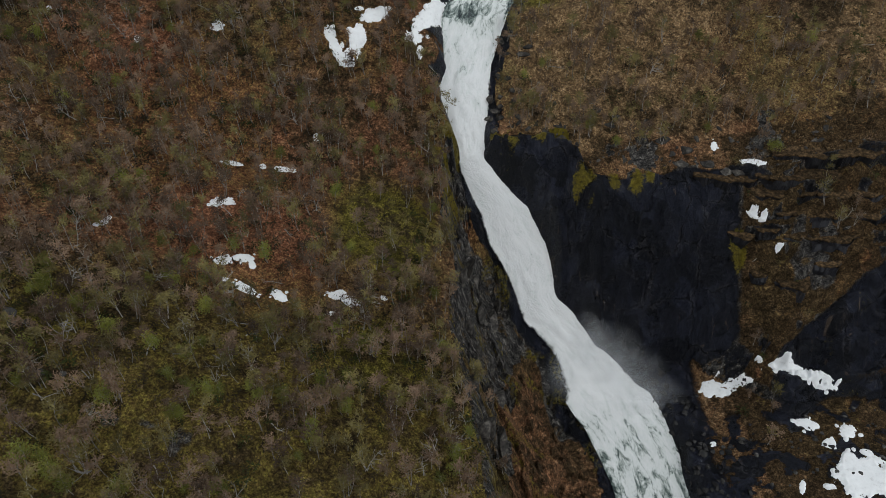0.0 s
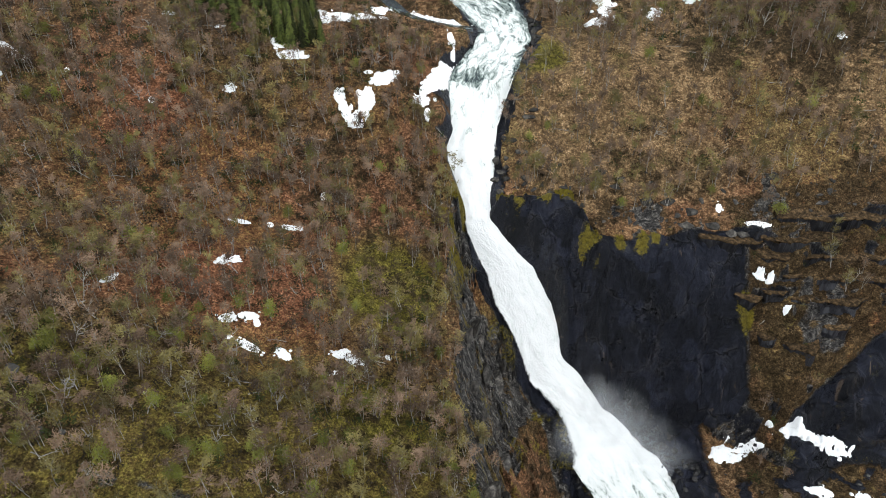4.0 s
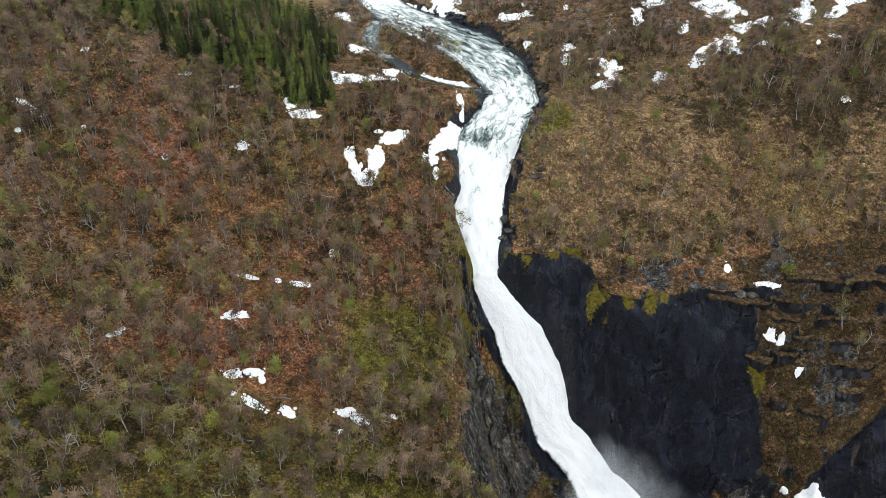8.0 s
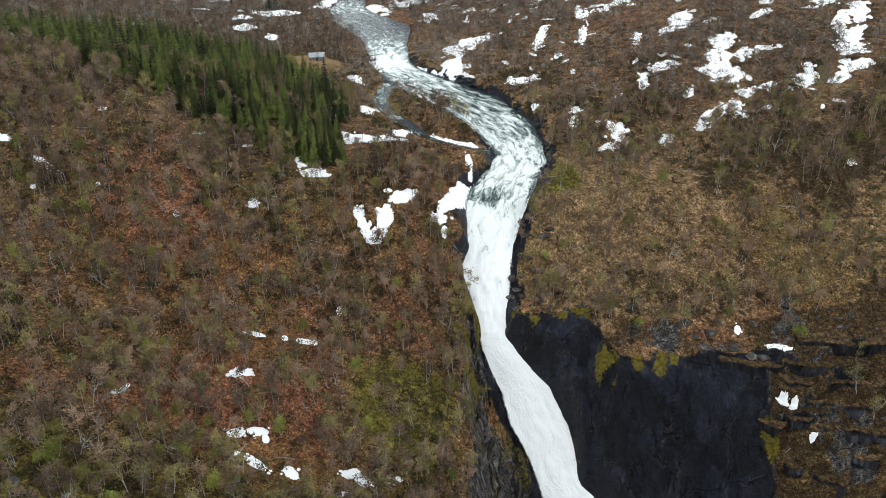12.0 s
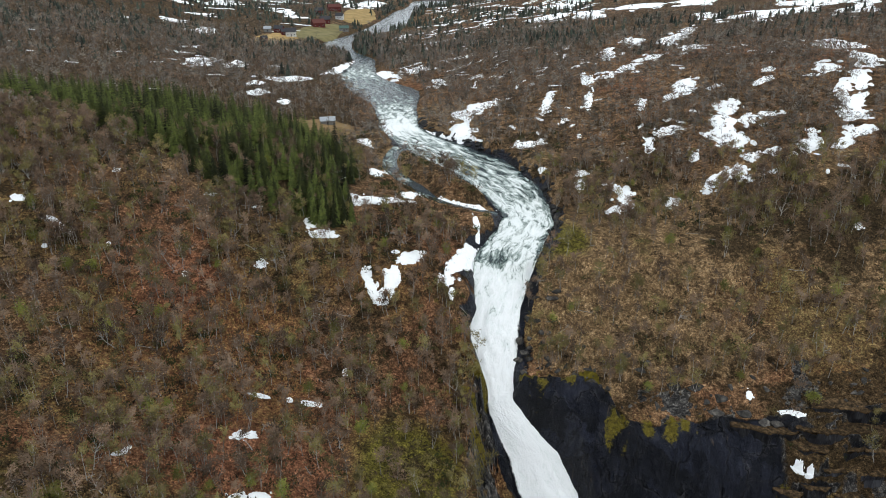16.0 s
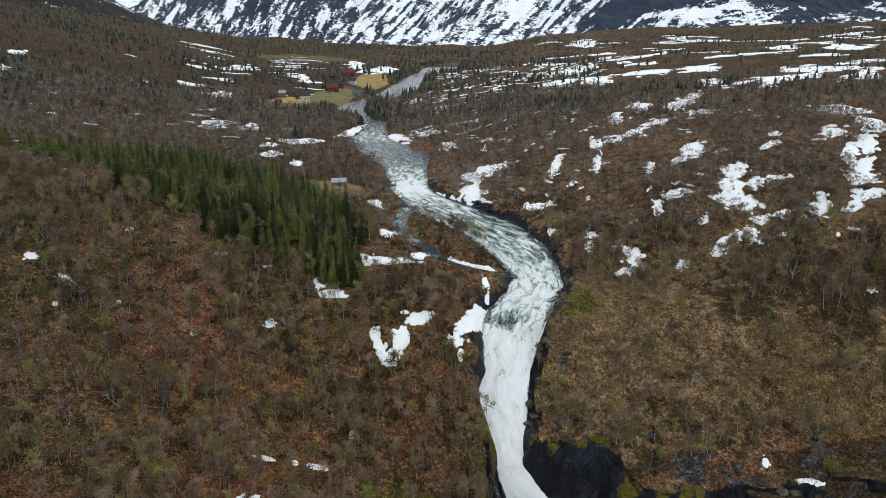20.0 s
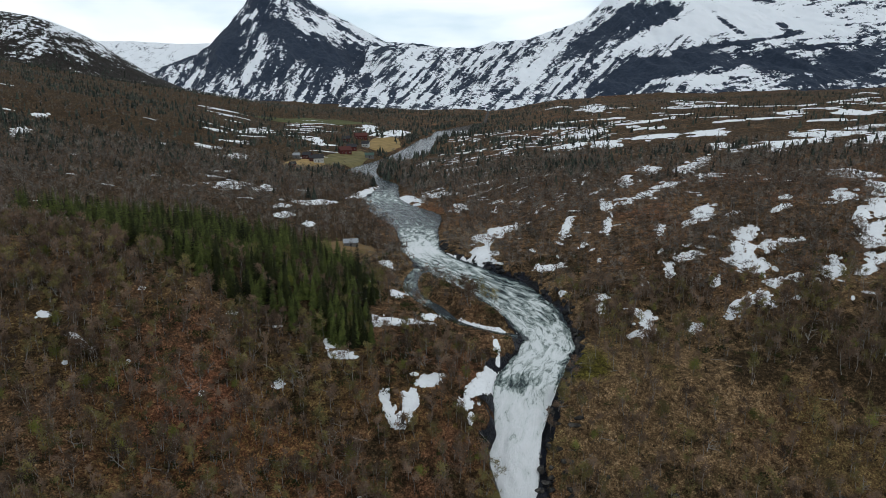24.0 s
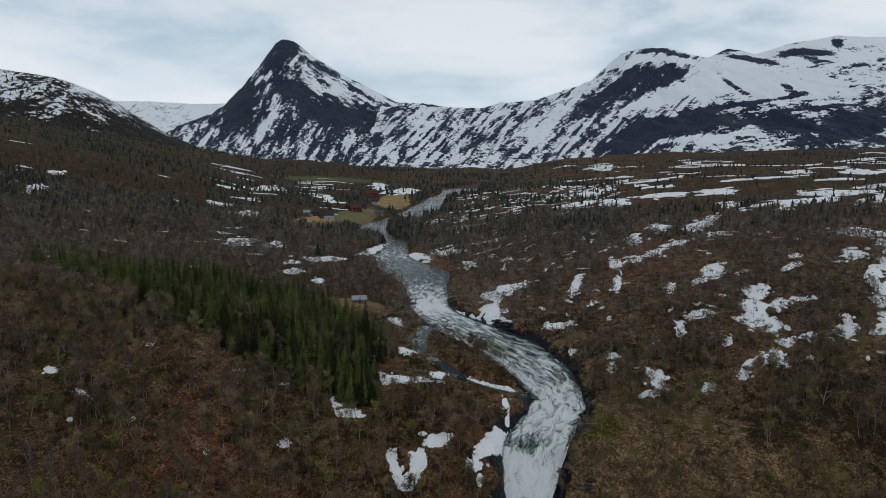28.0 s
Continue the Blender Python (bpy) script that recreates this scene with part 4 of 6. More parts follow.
def snow_patch(*ovals, deep=0.5, label="patch of old white snow lying on the heath", into=None):
    """A patch of snow over a few ovals (x, y, long half, short half, degrees), melted to a ragged edge."""
    SNOWFIELDS.extend(ovals)
    rng_ = np.random.default_rng(int(abs(ovals[0][0] * 10 + ovals[0][1] * 7)))
    crumbs = []
    for cx, cy, a, b, turn in ovals:
        for k in range(int(rng_.integers(2, 5)) if b > 0.7 else 0):
            way, far_ = rng_.uniform(0, 6.28), rng_.uniform(1.05, 1.7)
            c, s = math.cos(radians(turn)), math.sin(radians(turn))
            u, w = math.cos(way) * a * far_, math.sin(way) * b * far_
            crumbs.append((cx + u * c - w * s, cy + u * s + w * c, a * rng_.uniform(0.10, 0.3), b * rng_.uniform(0.15, 0.4), turn + rng_.normal(0, 25)))
    body, ovals = len(ovals), tuple(ovals) + tuple(crumbs)
    o = np.array(ovals, float)
    pad = 1.5
    reach = np.maximum(o[:, 2], o[:, 3]) * pad
    main = o[:body]
    x0, x1, y0, y1 = (o[:, 0] - reach).min(), (o[:, 0] + reach).max(), (o[:, 1] - reach).min(), (o[:, 1] + reach).max()
    size = max(x1 - x0, y1 - y0)
    cell = np.clip(min(main[:, 3].min() / 6, size / 34), 0.12, 6)
    cell = max(cell, size / (95 if o[0, 1] < 420 else 46))
    gx, gy = np.meshgrid(np.arange(x0, x1 + cell, cell), np.arange(y0, y1 + cell, cell), indexing="xy")
    field = np.full(gx.shape, -1.0)
    small = max(np.median(main[:, 3]), 0.5)
    for cx, cy, a, b, turn in ovals:
        c, s = math.cos(radians(turn)), math.sin(radians(turn))
        u, w = (gx - cx) * c + (gy - cy) * s, -(gx - cx) * s + (gy - cy) * c
        field = np.maximum(field, 1.12 - np.hypot(u / a, w / b))
    field = field + np.interp(small, (1, 2, 4), (0.60, 0.85, 1.15)) * fbm(gx, gy, max(small * 1.4, 0.8), 6, 81, 0.72) - np.interp(small, (2, 4), (0, 0.06))
    gz = height(gx.ravel(), gy.ravel()).reshape(gx.shape)
    fall = np.hypot(*np.gradient(gz, cell))
    thick = np.clip(small * 0.25, 0.25, 1.2) * deep * 2 * (1 + np.minimum(fall, 0.5)) * (1 - 0.55 * step(0.6, 1.1, fall))
    top = gz + np.clip(field * 1.6, -1, 0.55) * thick + np.where(field > 0, 0.10 * thick * fbm(gx, gy, 2.5, 3, 83), 0)
    keep = field > -0.35
    faces_on = keep[:-1, :-1] | keep[1:, :-1] | keep[:-1, 1:] | keep[1:, 1:]
    k = np.arange(gx.size).reshape(gx.shape)
    quads = np.stack([k[:-1, :-1], k[:-1, 1:], k[1:, 1:], k[1:, :-1]], -1)[faces_on]
    if not len(quads):
        return None
    used, where = np.unique(quads, return_inverse=True)
    verts = np.stack([gx, gy, top], -1).reshape(-1, 3)[used]
    if into is not None:
        into.append((verts, where.reshape(-1, 4)))
        return None
    ob = mesh_from("snow_patch", verts, where.reshape(-1, 4), SNOW, None, True)
    return tagged(ob, label, "snow", "snow patches on the heath")


# near
snow_patch((-14.3, 191.4, 2.0, 1.4, 87), (-10.6, 185.7, 2.0, 1.7, 41), (-12.7, 188.2, 3.1, 1.3, 111), (-6.8, 191.4, 4.2, 1.9, 73))
snow_patch((-2.0, 199.3, 4.0, 1.8, 30), (-5.8, 200.4, 1.3, 0.7, 12))
snow_patch((13.1, 201.6, 6.5, 2.2, 49), (9.1, 194.5, 2.6, 1.8, 49), (16.9, 207.6, 3.7, 1.6, 51), (10.2, 190.9, 1.9, 0.9, 80))
snow_patch((19.8, 220.1, 2.4, 1.0, 98), (19.7, 214.3, 1.8, 0.6, 74))
snow_patch((17.0, 238.6, 7.5, 1.3, 163), (10.5, 241.5, 2.9, 1.4, 150))
snow_patch((-12.0, 224.0, 9.3, 2.0, 15), (-2.1, 230.2, 3.1, 2.1, 57))
snow_patch((-18.8, 223.0, 3.0, 2.5, 60))
snow_patch((-25.8, 237.0, 4.7, 2.5, 85))
snow_patch((-13.1, 249.1, 4.2, 2.3, 81))
snow_patch((-9.7, 266.9, 7.8, 1.3, 91))
snow_patch((-19.1, 288.7, 3.2, 2.3, 95))
snow_patch((2.8, 245.0, 3.3, 2.3, 84))
snow_patch((-27.8, 203.6, 4.2, 1.4, 179), (-30.4, 208.4, 2.8, 2.3, 76))
snow_patch((-26.7, 256.2, 4.5, 1.2, 15))
snow_patch((-109.0, 196.5, 1.7, 1.3, 142))
snow_patch((-96.6, 189.2, 3.5, 0.9, 155))
snow_patch((-96.9, 181.7, 0.8, 0.6, 132))
snow_patch((-82.2, 185.8, 0.5, 0.6, 118))
snow_patch((-61.9, 181.8, 0.9, 0.7, 94))
snow_patch((-43.2, 189.8, 1.2, 1.1, 91))
snow_patch((-61.2, 213.5, 1.3, 0.8, 28))
snow_patch((-89.3, 217.0, 1.0, 0.9, 180))
snow_patch((-47.8, 212.2, 1.4, 0.6, 27))
snow_patch((-134.0, 274.0, 7.5, 3.8, 130))
snow_patch((-19.0, 164.3, 1.1, 0.7, 87))
snow_patch((-43.4, 452.7, 28.8, 2.1, 79))
snow_patch((-38.6, 152.1, 2.3, 0.6, 5))
snow_patch((-31.6, 153.2, 0.7, 0.6, 26))
snow_patch((-26.9, 153.5, 2.3, 0.7, 6), (-24.5, 153.7, 0.7, 0.6, 36))
snow_patch((-40.1, 137.4, 1.5, 1.0, 31), (-37.9, 138.3, 1.4, 0.9, 33))
snow_patch((-60.9, 125.0, 1.5, 0.6, 36), (-60.0, 126.2, 1.0, 0.6, 59))
snow_patch((-37.5, 121.2, 1.8, 1.2, 17), (-33.4, 122.6, 2.3, 1.0, 12), (-31.5, 121.2, 1.0, 0.7, 88))
snow_patch((-36.5, 116.1, 0.7, 0.6, 27))
snow_patch((-32.6, 114.6, 2.1, 1.0, 158))
snow_patch((-25.6, 114.1, 1.9, 1.2, 145))
snow_patch((-13.8, 117.2, 2.1, 1.0, 17), (-11.3, 116.2, 1.5, 1.3, 147))
snow_patch((-15.5, 111.4, 1.5, 0.6, 40))
snow_patch((-3.9, 118.5, 0.7, 0.6, 24))
snow_patch((90.0, 165.9, 1.1, 0.8, 72))
snow_patch((99.3, 159.9, 3.3, 0.6, 165))
snow_patch((98.3, 150.8, 1.7, 0.5, 150), (100.6, 149.3, 1.0, 0.6, 160), deep=2.6)
snow_patch((103.8, 142.8, 0.6, 0.35, 154))
snow_patch((87.3, 126.8, 2.8, 2.5, 35), (89.8, 125.1, 2.4, 1.5, 171))
snow_patch((94.6, 126.4, 3.4, 0.8, 163))
snow_patch((105.0, 123.4, 4.2, 0.9, 149), (109.0, 121.0, 3.6, 1.0, 150), (112.6, 118.9, 4.3, 1.0, 155), deep=3.0)
snow_patch((107.6, 110.0, 2.7, 1.5, 149))
snow_patch((116.1, 106.5, 2.5, 2.0, 17))
snow_patch((110.5, 103.8, 1.6, 1.2, 27))
snow_patch((115.6, 92.4, 7.4, 5.0, 8), (113.0, 98.6, 2.2, 1.6, 44))
snow_patch((98.9, 93.5, 1.7, 0.7, 64))
snow_patch((82.1, 109.7, 0.8, 0.7, 27))
# right
snow_patch((20.8, 308.4, 9.1, 4.6, 79), (28.6, 337.8, 16.8, 4.9, 59), (35.7, 348.0, 5.5, 4.1, 41), (16.9, 303.3, 10.2, 0.8, 143))
snow_patch((6.2, 313.9, 5.6, 1.4, 126))
snow_patch((45.7, 286.5, 7.0, 3.1, 7))
snow_patch((48.0, 262.6, 1.6, 1.2, 103))
snow_patch((59.4, 248.5, 3.8, 1.6, 77), (61.5, 256.5, 2.7, 2.0, 64))
snow_patch((71.1, 246.5, 3.6, 2.0, 140), (73.2, 241.2, 4.6, 2.5, 69), (70.1, 233.3, 5.8, 1.8, 29))
snow_patch((87.9, 234.9, 2.5, 2.3, 30))
snow_patch((105.0, 262.8, 3.5, 1.6, 69))
snow_patch((106.1, 244.3, 5.8, 2.1, 49), (114.0, 248.2, 5.3, 2.8, 14), (116.3, 243.0, 2.6, 2.0, 176), (101.9, 238.5, 2.1, 1.4, 62))
snow_patch((91.9, 275.9, 5.6, 1.5, 72))
snow_patch((101.7, 286.2, 5.3, 2.9, 30))
snow_patch((123.9, 284.7, 14.0, 4.6, 69), (132.5, 300.3, 11.2, 3.9, 61), (123.6, 269.7, 6.9, 3.7, 92), (125.0, 257.6, 3.0, 2.4, 52), (132.5, 259.6, 4.7, 1.9, 7), (135.2, 287.1, 6.3, 3.4, 49), (143.9, 289.8, 4.0, 2.7, 180))
snow_patch((124.7, 334.6, 10.6, 4.2, 64), (116.1, 324.4, 5.2, 2.0, 40))
snow_patch((101.1, 319.5, 6.3, 1.7, 74))
snow_patch((158.6, 327.1, 5.3, 2.2, 33))
snow_patch((167.0, 341.3, 3.9, 2.4, 62))
snow_patch((146.5, 259.3, 5.7, 3.4, 35), (151.8, 267.9, 4.1, 1.5, 63))
snow_patch((158.0, 257.6, 4.9, 3.3, 40), (167.9, 264.2, 9.0, 3.3, 20), (177.2, 286.8, 13.6, 3.6, 61), (183.8, 306.6, 10.1, 3.4, 60), (194.0, 311.8, 14.9, 3.9, 60), (209.3, 337.7, 12.6, 4.0, 83), (219.0, 379.1, 18.3, 8.5, 97))
snow_patch((188.6, 330.8, 7.6, 6.4, 64))
snow_patch((140.1, 210.9, 1.7, 1.0, 51))
snow_patch((80.4, 331.7, 11.2, 1.8, 75))
snow_patch((62.5, 337.1, 14.0, 2.0, 72))
snow_patch((86.8, 365.0, 9.6, 2.8, 79))
snow_patch((108.7, 380.7, 18.5, 3.6, 49), (128.8, 402.8, 8.4, 5.0, 21))
snow_patch((158.3, 415.1, 7.3, 4.6, 127))
snow_patch((163.0, 457.1, 29.6, 6.0, 56))
snow_patch((134.7, 451.1, 11.0, 6.0, 78))
snow_patch((113.2, 427.8, 13.9, 4.9, 70))
snow_patch((258.0, 544.2, 50.0, 18.4, 40), (318.0, 594.8, 27.6, 19.3, 126))
snow_patch((223.0, 567.3, 22.9, 10.0, 65))
snow_patch((226.5, 484.4, 10.1, 4.7, 69))
snow_patch((256.9, 690.7, 30.9, 15.5, 77))
snow_patch((208.3, 687.0, 23.0, 20.8, 95))
snow_patch((155.8, 664.3, 35.5, 10.8, 76))
snow_patch((124.5, 660.1, 31.5, 8.1, 53))
snow_patch((308.5, 518.9, 47.7, 10.8, 53))
snow_patch((374.3, 628.6, 27.9, 10.8, 37))
snow_patch((503.6, 884.4, 50.0, 20.3, 72))
snow_patch((460.6, 950.3, 21.6, 17.8, 175))
snow_patch((476.1, 1290.5, 100.4, 35.3, 82))
snow_patch((317.0, 1462.1, 186.4, 21.4, 79))
# left far
snow_patch((-120.9, 432.9, 13.6, 7.9, 101))
snow_patch((-99.8, 427.1, 10.0, 5.7, 106))
snow_patch((-65.5, 395.3, 12.3, 4.0, 23))
snow_patch((-77.9, 376.7, 5.9, 2.9, 64))
snow_patch((-74.9, 357.8, 5.1, 3.1, 89))
snow_patch((-59.3, 342.9, 4.5, 2.6, 93))
snow_patch((-155.0, 577.7, 11.7, 8.1, 73))
snow_patch((-51.0, 921.7, 58.3, 13.5, 86))
snow_patch((-85.6, 1003.8, 102.5, 9.0, 95))
snow_patch((-116.2, 738.4, 47.4, 4.4, 102))
snow_patch((-201.3, 828.8, 46.3, 10.4, 90))
snow_patch((-303.0, 542.1, 23.8, 4.6, 115))
snow_patch((-326.2, 620.6, 6.5, 4.2, 68))
snow_patch((-14.8, 433.1, 11.8, 4.3, 120))
snow_patch((2.0, 438.6, 11.4, 6.5, 34))
snow_patch((14.3, 400.5, 9.4, 3.5, 81))


def snow_streaks():
    """Long streaks of snow between the trees on the slope over the upper river, and on the far moor."""
    rng = np.random.default_rng(5)
    far_streaks = []
    for k in range(190):
        y = rng.uniform(370, 980)
        x = river(y)[0] + river(y)[1] + 14 + rng.uniform(0, 0.22) * y
        size = y / 400
        way = radians(rng.uniform(30, 75))
        row = [(x + q * math.cos(way) + rng.normal(0, 1.2), y + q * math.sin(way) + rng.normal(0, 1.2), rng.uniform(1.6, 4.2) * size, rng.uniform(0.35, 1.0) * size, math.degrees(way) + rng.normal(0, 16)) for q in np.cumsum(rng.uniform(3, 7, int(rng.integers(2, 5)))) * size]
        snow_patch(*row, into=far_streaks)
    for k in range(34):
        y = rng.uniform(700, 1500)
        x = rng.uniform(0.14, 0.62) * y
        row = [(x + q, y + 0.12 * q + rng.normal(0, 9), rng.uniform(6, 20), rng.uniform(3, 9), rng.uniform(-15, 30)) for q in np.cumsum(rng.uniform(10, 30, int(rng.integers(1, 4))))]
        snow_patch(*row, deep=0.9, label="broad drift of snow on the brown moor")
    for k in range(34):
        y = rng.uniform(430, 1100)
        x = -rng.uniform(0.13, 0.32) * y
        size = y / 400
        snow_patch((x, y, rng.uniform(3, 9) * size, rng.uniform(1, 2.2) * size, rng.uniform(-20, 30)), label="small patch of snow among bare birches")
    for k in range(70):
        y = rng.uniform(238, 430)
        x = river(y)[0] + 22 + rng.uniform(0.06, 0.52) * y
        snow_patch((x, y, rng.uniform(0.8, 2.6) * y / 300, rng.uniform(0.5, 1.2) * y / 300, rng.uniform(0, 180)), label="small remnant of snow on the heath")
    for k in range(26):
        y = rng.uniform(330, 720)
        x = -rng.uniform(0.22, 0.6) * y
        snow_patch((x, y, rng.uniform(1.5, 4.5) * y / 400, rng.uniform(0.7, 1.6) * y / 400, rng.uniform(-30, 40)), label="small remnant of snow in the birch wood")
    verts, quads = gather(far_streaks)
    tagged(mesh_from("snow_streaks", verts, quads, SNOW, None, True), "broken streaks of snow between bare birches", "snow", kind="stuff")


snow_streaks()


def snowy(x, y, grow=1.15):
    """Whether a place lies in one of the larger snow patches."""
    out = np.zeros(np.shape(x), bool)
    for cx, cy, a, b, turn in SNOWFIELDS:
        if b < 0.9:
            continue
        c, s = math.cos(radians(turn)), math.sin(radians(turn))
        u, w = (x - cx) * c + (y - cy) * s, -(x - cx) * s + (y - cy) * c
        out |= np.hypot(u / a, w / b) < grow
    return out

# ---- trees ----
def tube(points, radii_, sides=4):
    """Corners and triangles of a tapered tube along points."""
    pts = np.asarray(points, float)
    n = len(pts)
    way = np.gradient(pts, axis=0)
    way /= np.linalg.norm(way, axis=1)[:, None] + 1e-9
    ref = np.where(np.abs(way[:, 2:3]) > 0.9, np.array([[1.0, 0, 0]]), np.array([[0, 0, 1.0]]))
    a = np.cross(way, ref)
    a /= np.linalg.norm(a, axis=1)[:, None] + 1e-9
    b = np.cross(way, a)
    ang = np.linspace(0, 2 * np.pi, sides, endpoint=False)
    ring = pts[:, None] + np.asarray(radii_)[:, None, None] * (np.cos(ang)[None, :, None] * a[:, None] + np.sin(ang)[None, :, None] * b[:, None])
    k = np.arange(n * sides).reshape(n, sides)
    p, q = k[:-1], k[1:]
    p2, q2 = np.roll(p, -1, 1), np.roll(q, -1, 1)
    tris = np.concatenate([np.stack([p, p2, q2], -1).reshape(-1, 3), np.stack([p, q2, q], -1).reshape(-1, 3)])
    return ring.reshape(-1, 3), tris


def flakes(rng, centres, spread, long, wide, up=0.5, outward=None):
    """Narrow triangles: twigs or leaf sprays round the centres."""
    n = len(centres)
    base = centres + rng.normal(0, 1, (n, 3)) * spread
    way = rng.normal(0, 1, (n, 3)) * 0.7
    if outward is not None:
        way += outward
    way[:, 2] += up
    way /= np.linalg.norm(way, axis=1)[:, None]
    side = np.cross(way, rng.normal(0, 1, (n, 3)))
    side /= np.linalg.norm(side, axis=1)[:, None] + 1e-9
    ln = (long * rng.uniform(0.6, 1.3, n))[:, None]
    v = np.stack([base - side * wide / 2, base + side * wide / 2, base + way * ln], 1).reshape(-1, 3)
    return v, np.arange(3 * n).reshape(n, 3)


def birch_shape(seed, tall=6.0, limbs=7, twigs=130, leaf=False, stems=1, sides=4, wide=0.085, broad=1.0):
    """Wood and crown of a mountain birch."""
    rng = np.random.default_rng(seed)
    wood, tips, outs = [], [], []
    for s in range(stems):
        lean = rng.normal(0, 0.05 + 0.09 * (stems > 1), 2)
        h = np.linspace(0, 1, 5)
        bend = rng.normal(0, 0.045, 2)
        line = np.stack([lean[0] * h * tall + bend[0] * tall * np.sin(h * 3), lean[1] * h * tall + bend[1] * tall * np.sin(h * 3), h * tall - 0.3], -1)
        top = tall * rng.uniform(0.85, 1.0)
        line[:, 2] *= top / tall
        wood.append(tube(line, 0.066 * tall / 6 * (1 - 0.8 * h), sides))
        for k in range(limbs):
            f = rng.uniform(0.38, 0.95)
            start = np.array([np.interp(f, h, line[:, c]) for c in range(3)])
            turn = rng.uniform(0, 2 * np.pi)
            out = np.array([np.cos(turn), np.sin(turn), 0]) * rng.uniform(0.10, 0.21) * tall * (1.2 - 0.6 * f) * broad
            end = start + out + np.array([0, 0, rng.uniform(0.10, 0.26) * tall * (1.1 - 0.5 * f)])
            midp = (start + end) / 2 + np.array([0, 0, -0.03 * tall])
            wood.append(tube([start, midp, end], np.array([0.028, 0.018, 0.007]) * tall / 6, 3))
            for g in np.linspace(0.35, 1.0, 5):
                tips.append(start + (end - start) * g)
                outs.append(out / (np.linalg.norm(out) + 1e-6))
        tips.append(line[-1])
        outs.append(np.zeros(3))
    tips, outs = np.array(tips), np.array(outs)
    pick = rng.integers(0, len(tips), twigs)
    if leaf:
        crown = flakes(rng, tips[pick], 0.085 * tall, 0.34, 0.13, 0.2, outs[pick] * 0.5)
    else:
        crown = flakes(rng, tips[pick], 0.05 * tall, 0.10 * tall, wide, 0.5, outs[pick] * 0.7)
    return gather(wood), crown


def dead_shape(seed, tall=5.6):
    """A bleached tree: a bent trunk, long crooked limbs and side branches on them."""
    rng = np.random.default_rng(seed)
    h = np.linspace(0, 1, 6)
    lean = rng.normal(0, 0.22, 2)
    line = np.stack([lean[0] * h * tall + 0.25 * np.sin(5 * h + seed), lean[1] * h * tall + 0.25 * np.sin(4 * h), h * tall - 0.3], -1)
    wood = [tube(line, 0.13 * (1 - 0.85 * h), 5)]
    for k in range(8):
        f = rng.uniform(0.15, 0.9)
        start = np.array([np.interp(f, h, line[:, c]) for c in range(3)])
        turn = rng.uniform(0, 6.3)
        out = np.array([np.cos(turn), np.sin(turn), rng.uniform(0.2, 0.9)]) * rng.uniform(1.2, 2.9) * (1.15 - 0.7 * f)
        knee = start + out * 0.5 + rng.normal(0, 0.22, 3)
        tip = start + out + (0, 0, rng.uniform(0, 0.5))
        wood.append(tube([start, knee, tip], (0.07, 0.045, 0.015), 3))
        for g in (0.4, 0.65, 0.85):
            way = rng.normal(0, 1, 3) * 0.45 + out * 0.22 + (0, 0, 0.25)
            root_ = knee + (tip - knee) * (g * 2 - 1) if g > 0.5 else start + (knee - start) * g * 2
            wood.append(tube([root_, root_ + way * 0.6, root_ + way * 1.2], (0.035, 0.024, 0.010), 3))
    return gather(wood)


def spruce_shape(seed, tall=10.5, whorls=17, arms=9):
    """Trunk and drooping boughs of a spruce."""
    rng = np.random.default_rng(seed)
    h = np.linspace(0, 1, 4)
    trunk = tube(np.stack([0 * h, 0 * h, h * tall - 0.4], -1), 0.15 * (1 - 0.93 * h), 5)
    v, t, at = [], [], 0
    for k in range(whorls):
        f = 0.07 + 0.91 * k / whorls
        reach = (0.205 * (1 - f) ** 0.85 + 0.012) * tall
        for a in range(arms):
            turn = 2 * np.pi * (a + 0.5 * (k % 2)) / arms + rng.normal(0, 0.18)
            r = reach * rng.uniform(0.7, 1.15)
            c, s = np.cos(turn), np.sin(turn)
            z = (f + rng.normal(0, 0.012)) * tall
            side = np.array([-s, c, 0]) * r * 0.30
            root, midp = np.array([0, 0, z + 0.02 * tall]), np.array([c * r * 0.6, s * r * 0.6, z - 0.10 * r])
            tip = np.array([c * r, s * r, z - 0.32 * r])
            v += [root, midp - side - (0, 0, 0.12 * r), midp + side - (0, 0, 0.12 * r), tip, midp + (0, 0, 0.06 * r)]
            t += [(at, at + 1, at + 4), (at, at + 4, at + 2), (at + 4, at + 1, at + 3), (at + 2, at + 4, at + 3)]
            at += 5
    v += [np.array([-0.08, 0, 0.93 * tall]), np.array([0.08, 0.05, 0.93 * tall]), np.array([0, 0, tall * 1.02])]
    t.append((at, at + 1, at + 2))
    return trunk, (np.array(v), np.array(t))


def far_conifer(seed, tall=10.0):
    rng = np.random.default_rng(seed)
    v, t, at = [], [], 0
    for k in range(4):
        z0, z1, r = tall * (0.08 + 0.19 * k), tall * (0.46 + 0.165 * k), tall * (0.27 - 0.052 * k)
        ang = np.linspace(0, 2 * np.pi, 7, endpoint=False) + rng.uniform(0, 1)
        rr = r * rng.uniform(0.65, 1.2, 7)
        v += [np.array([np.cos(a) * q, np.sin(a) * q, z0 - 0.35 * q]) for a, q in zip(ang, rr)] + [np.array([0, 0, z1])]
        t += [(at + i, at + (i + 1) % 7, at + 7) for i in range(7)]
        at += 8
    return np.array(v), np.array(t)


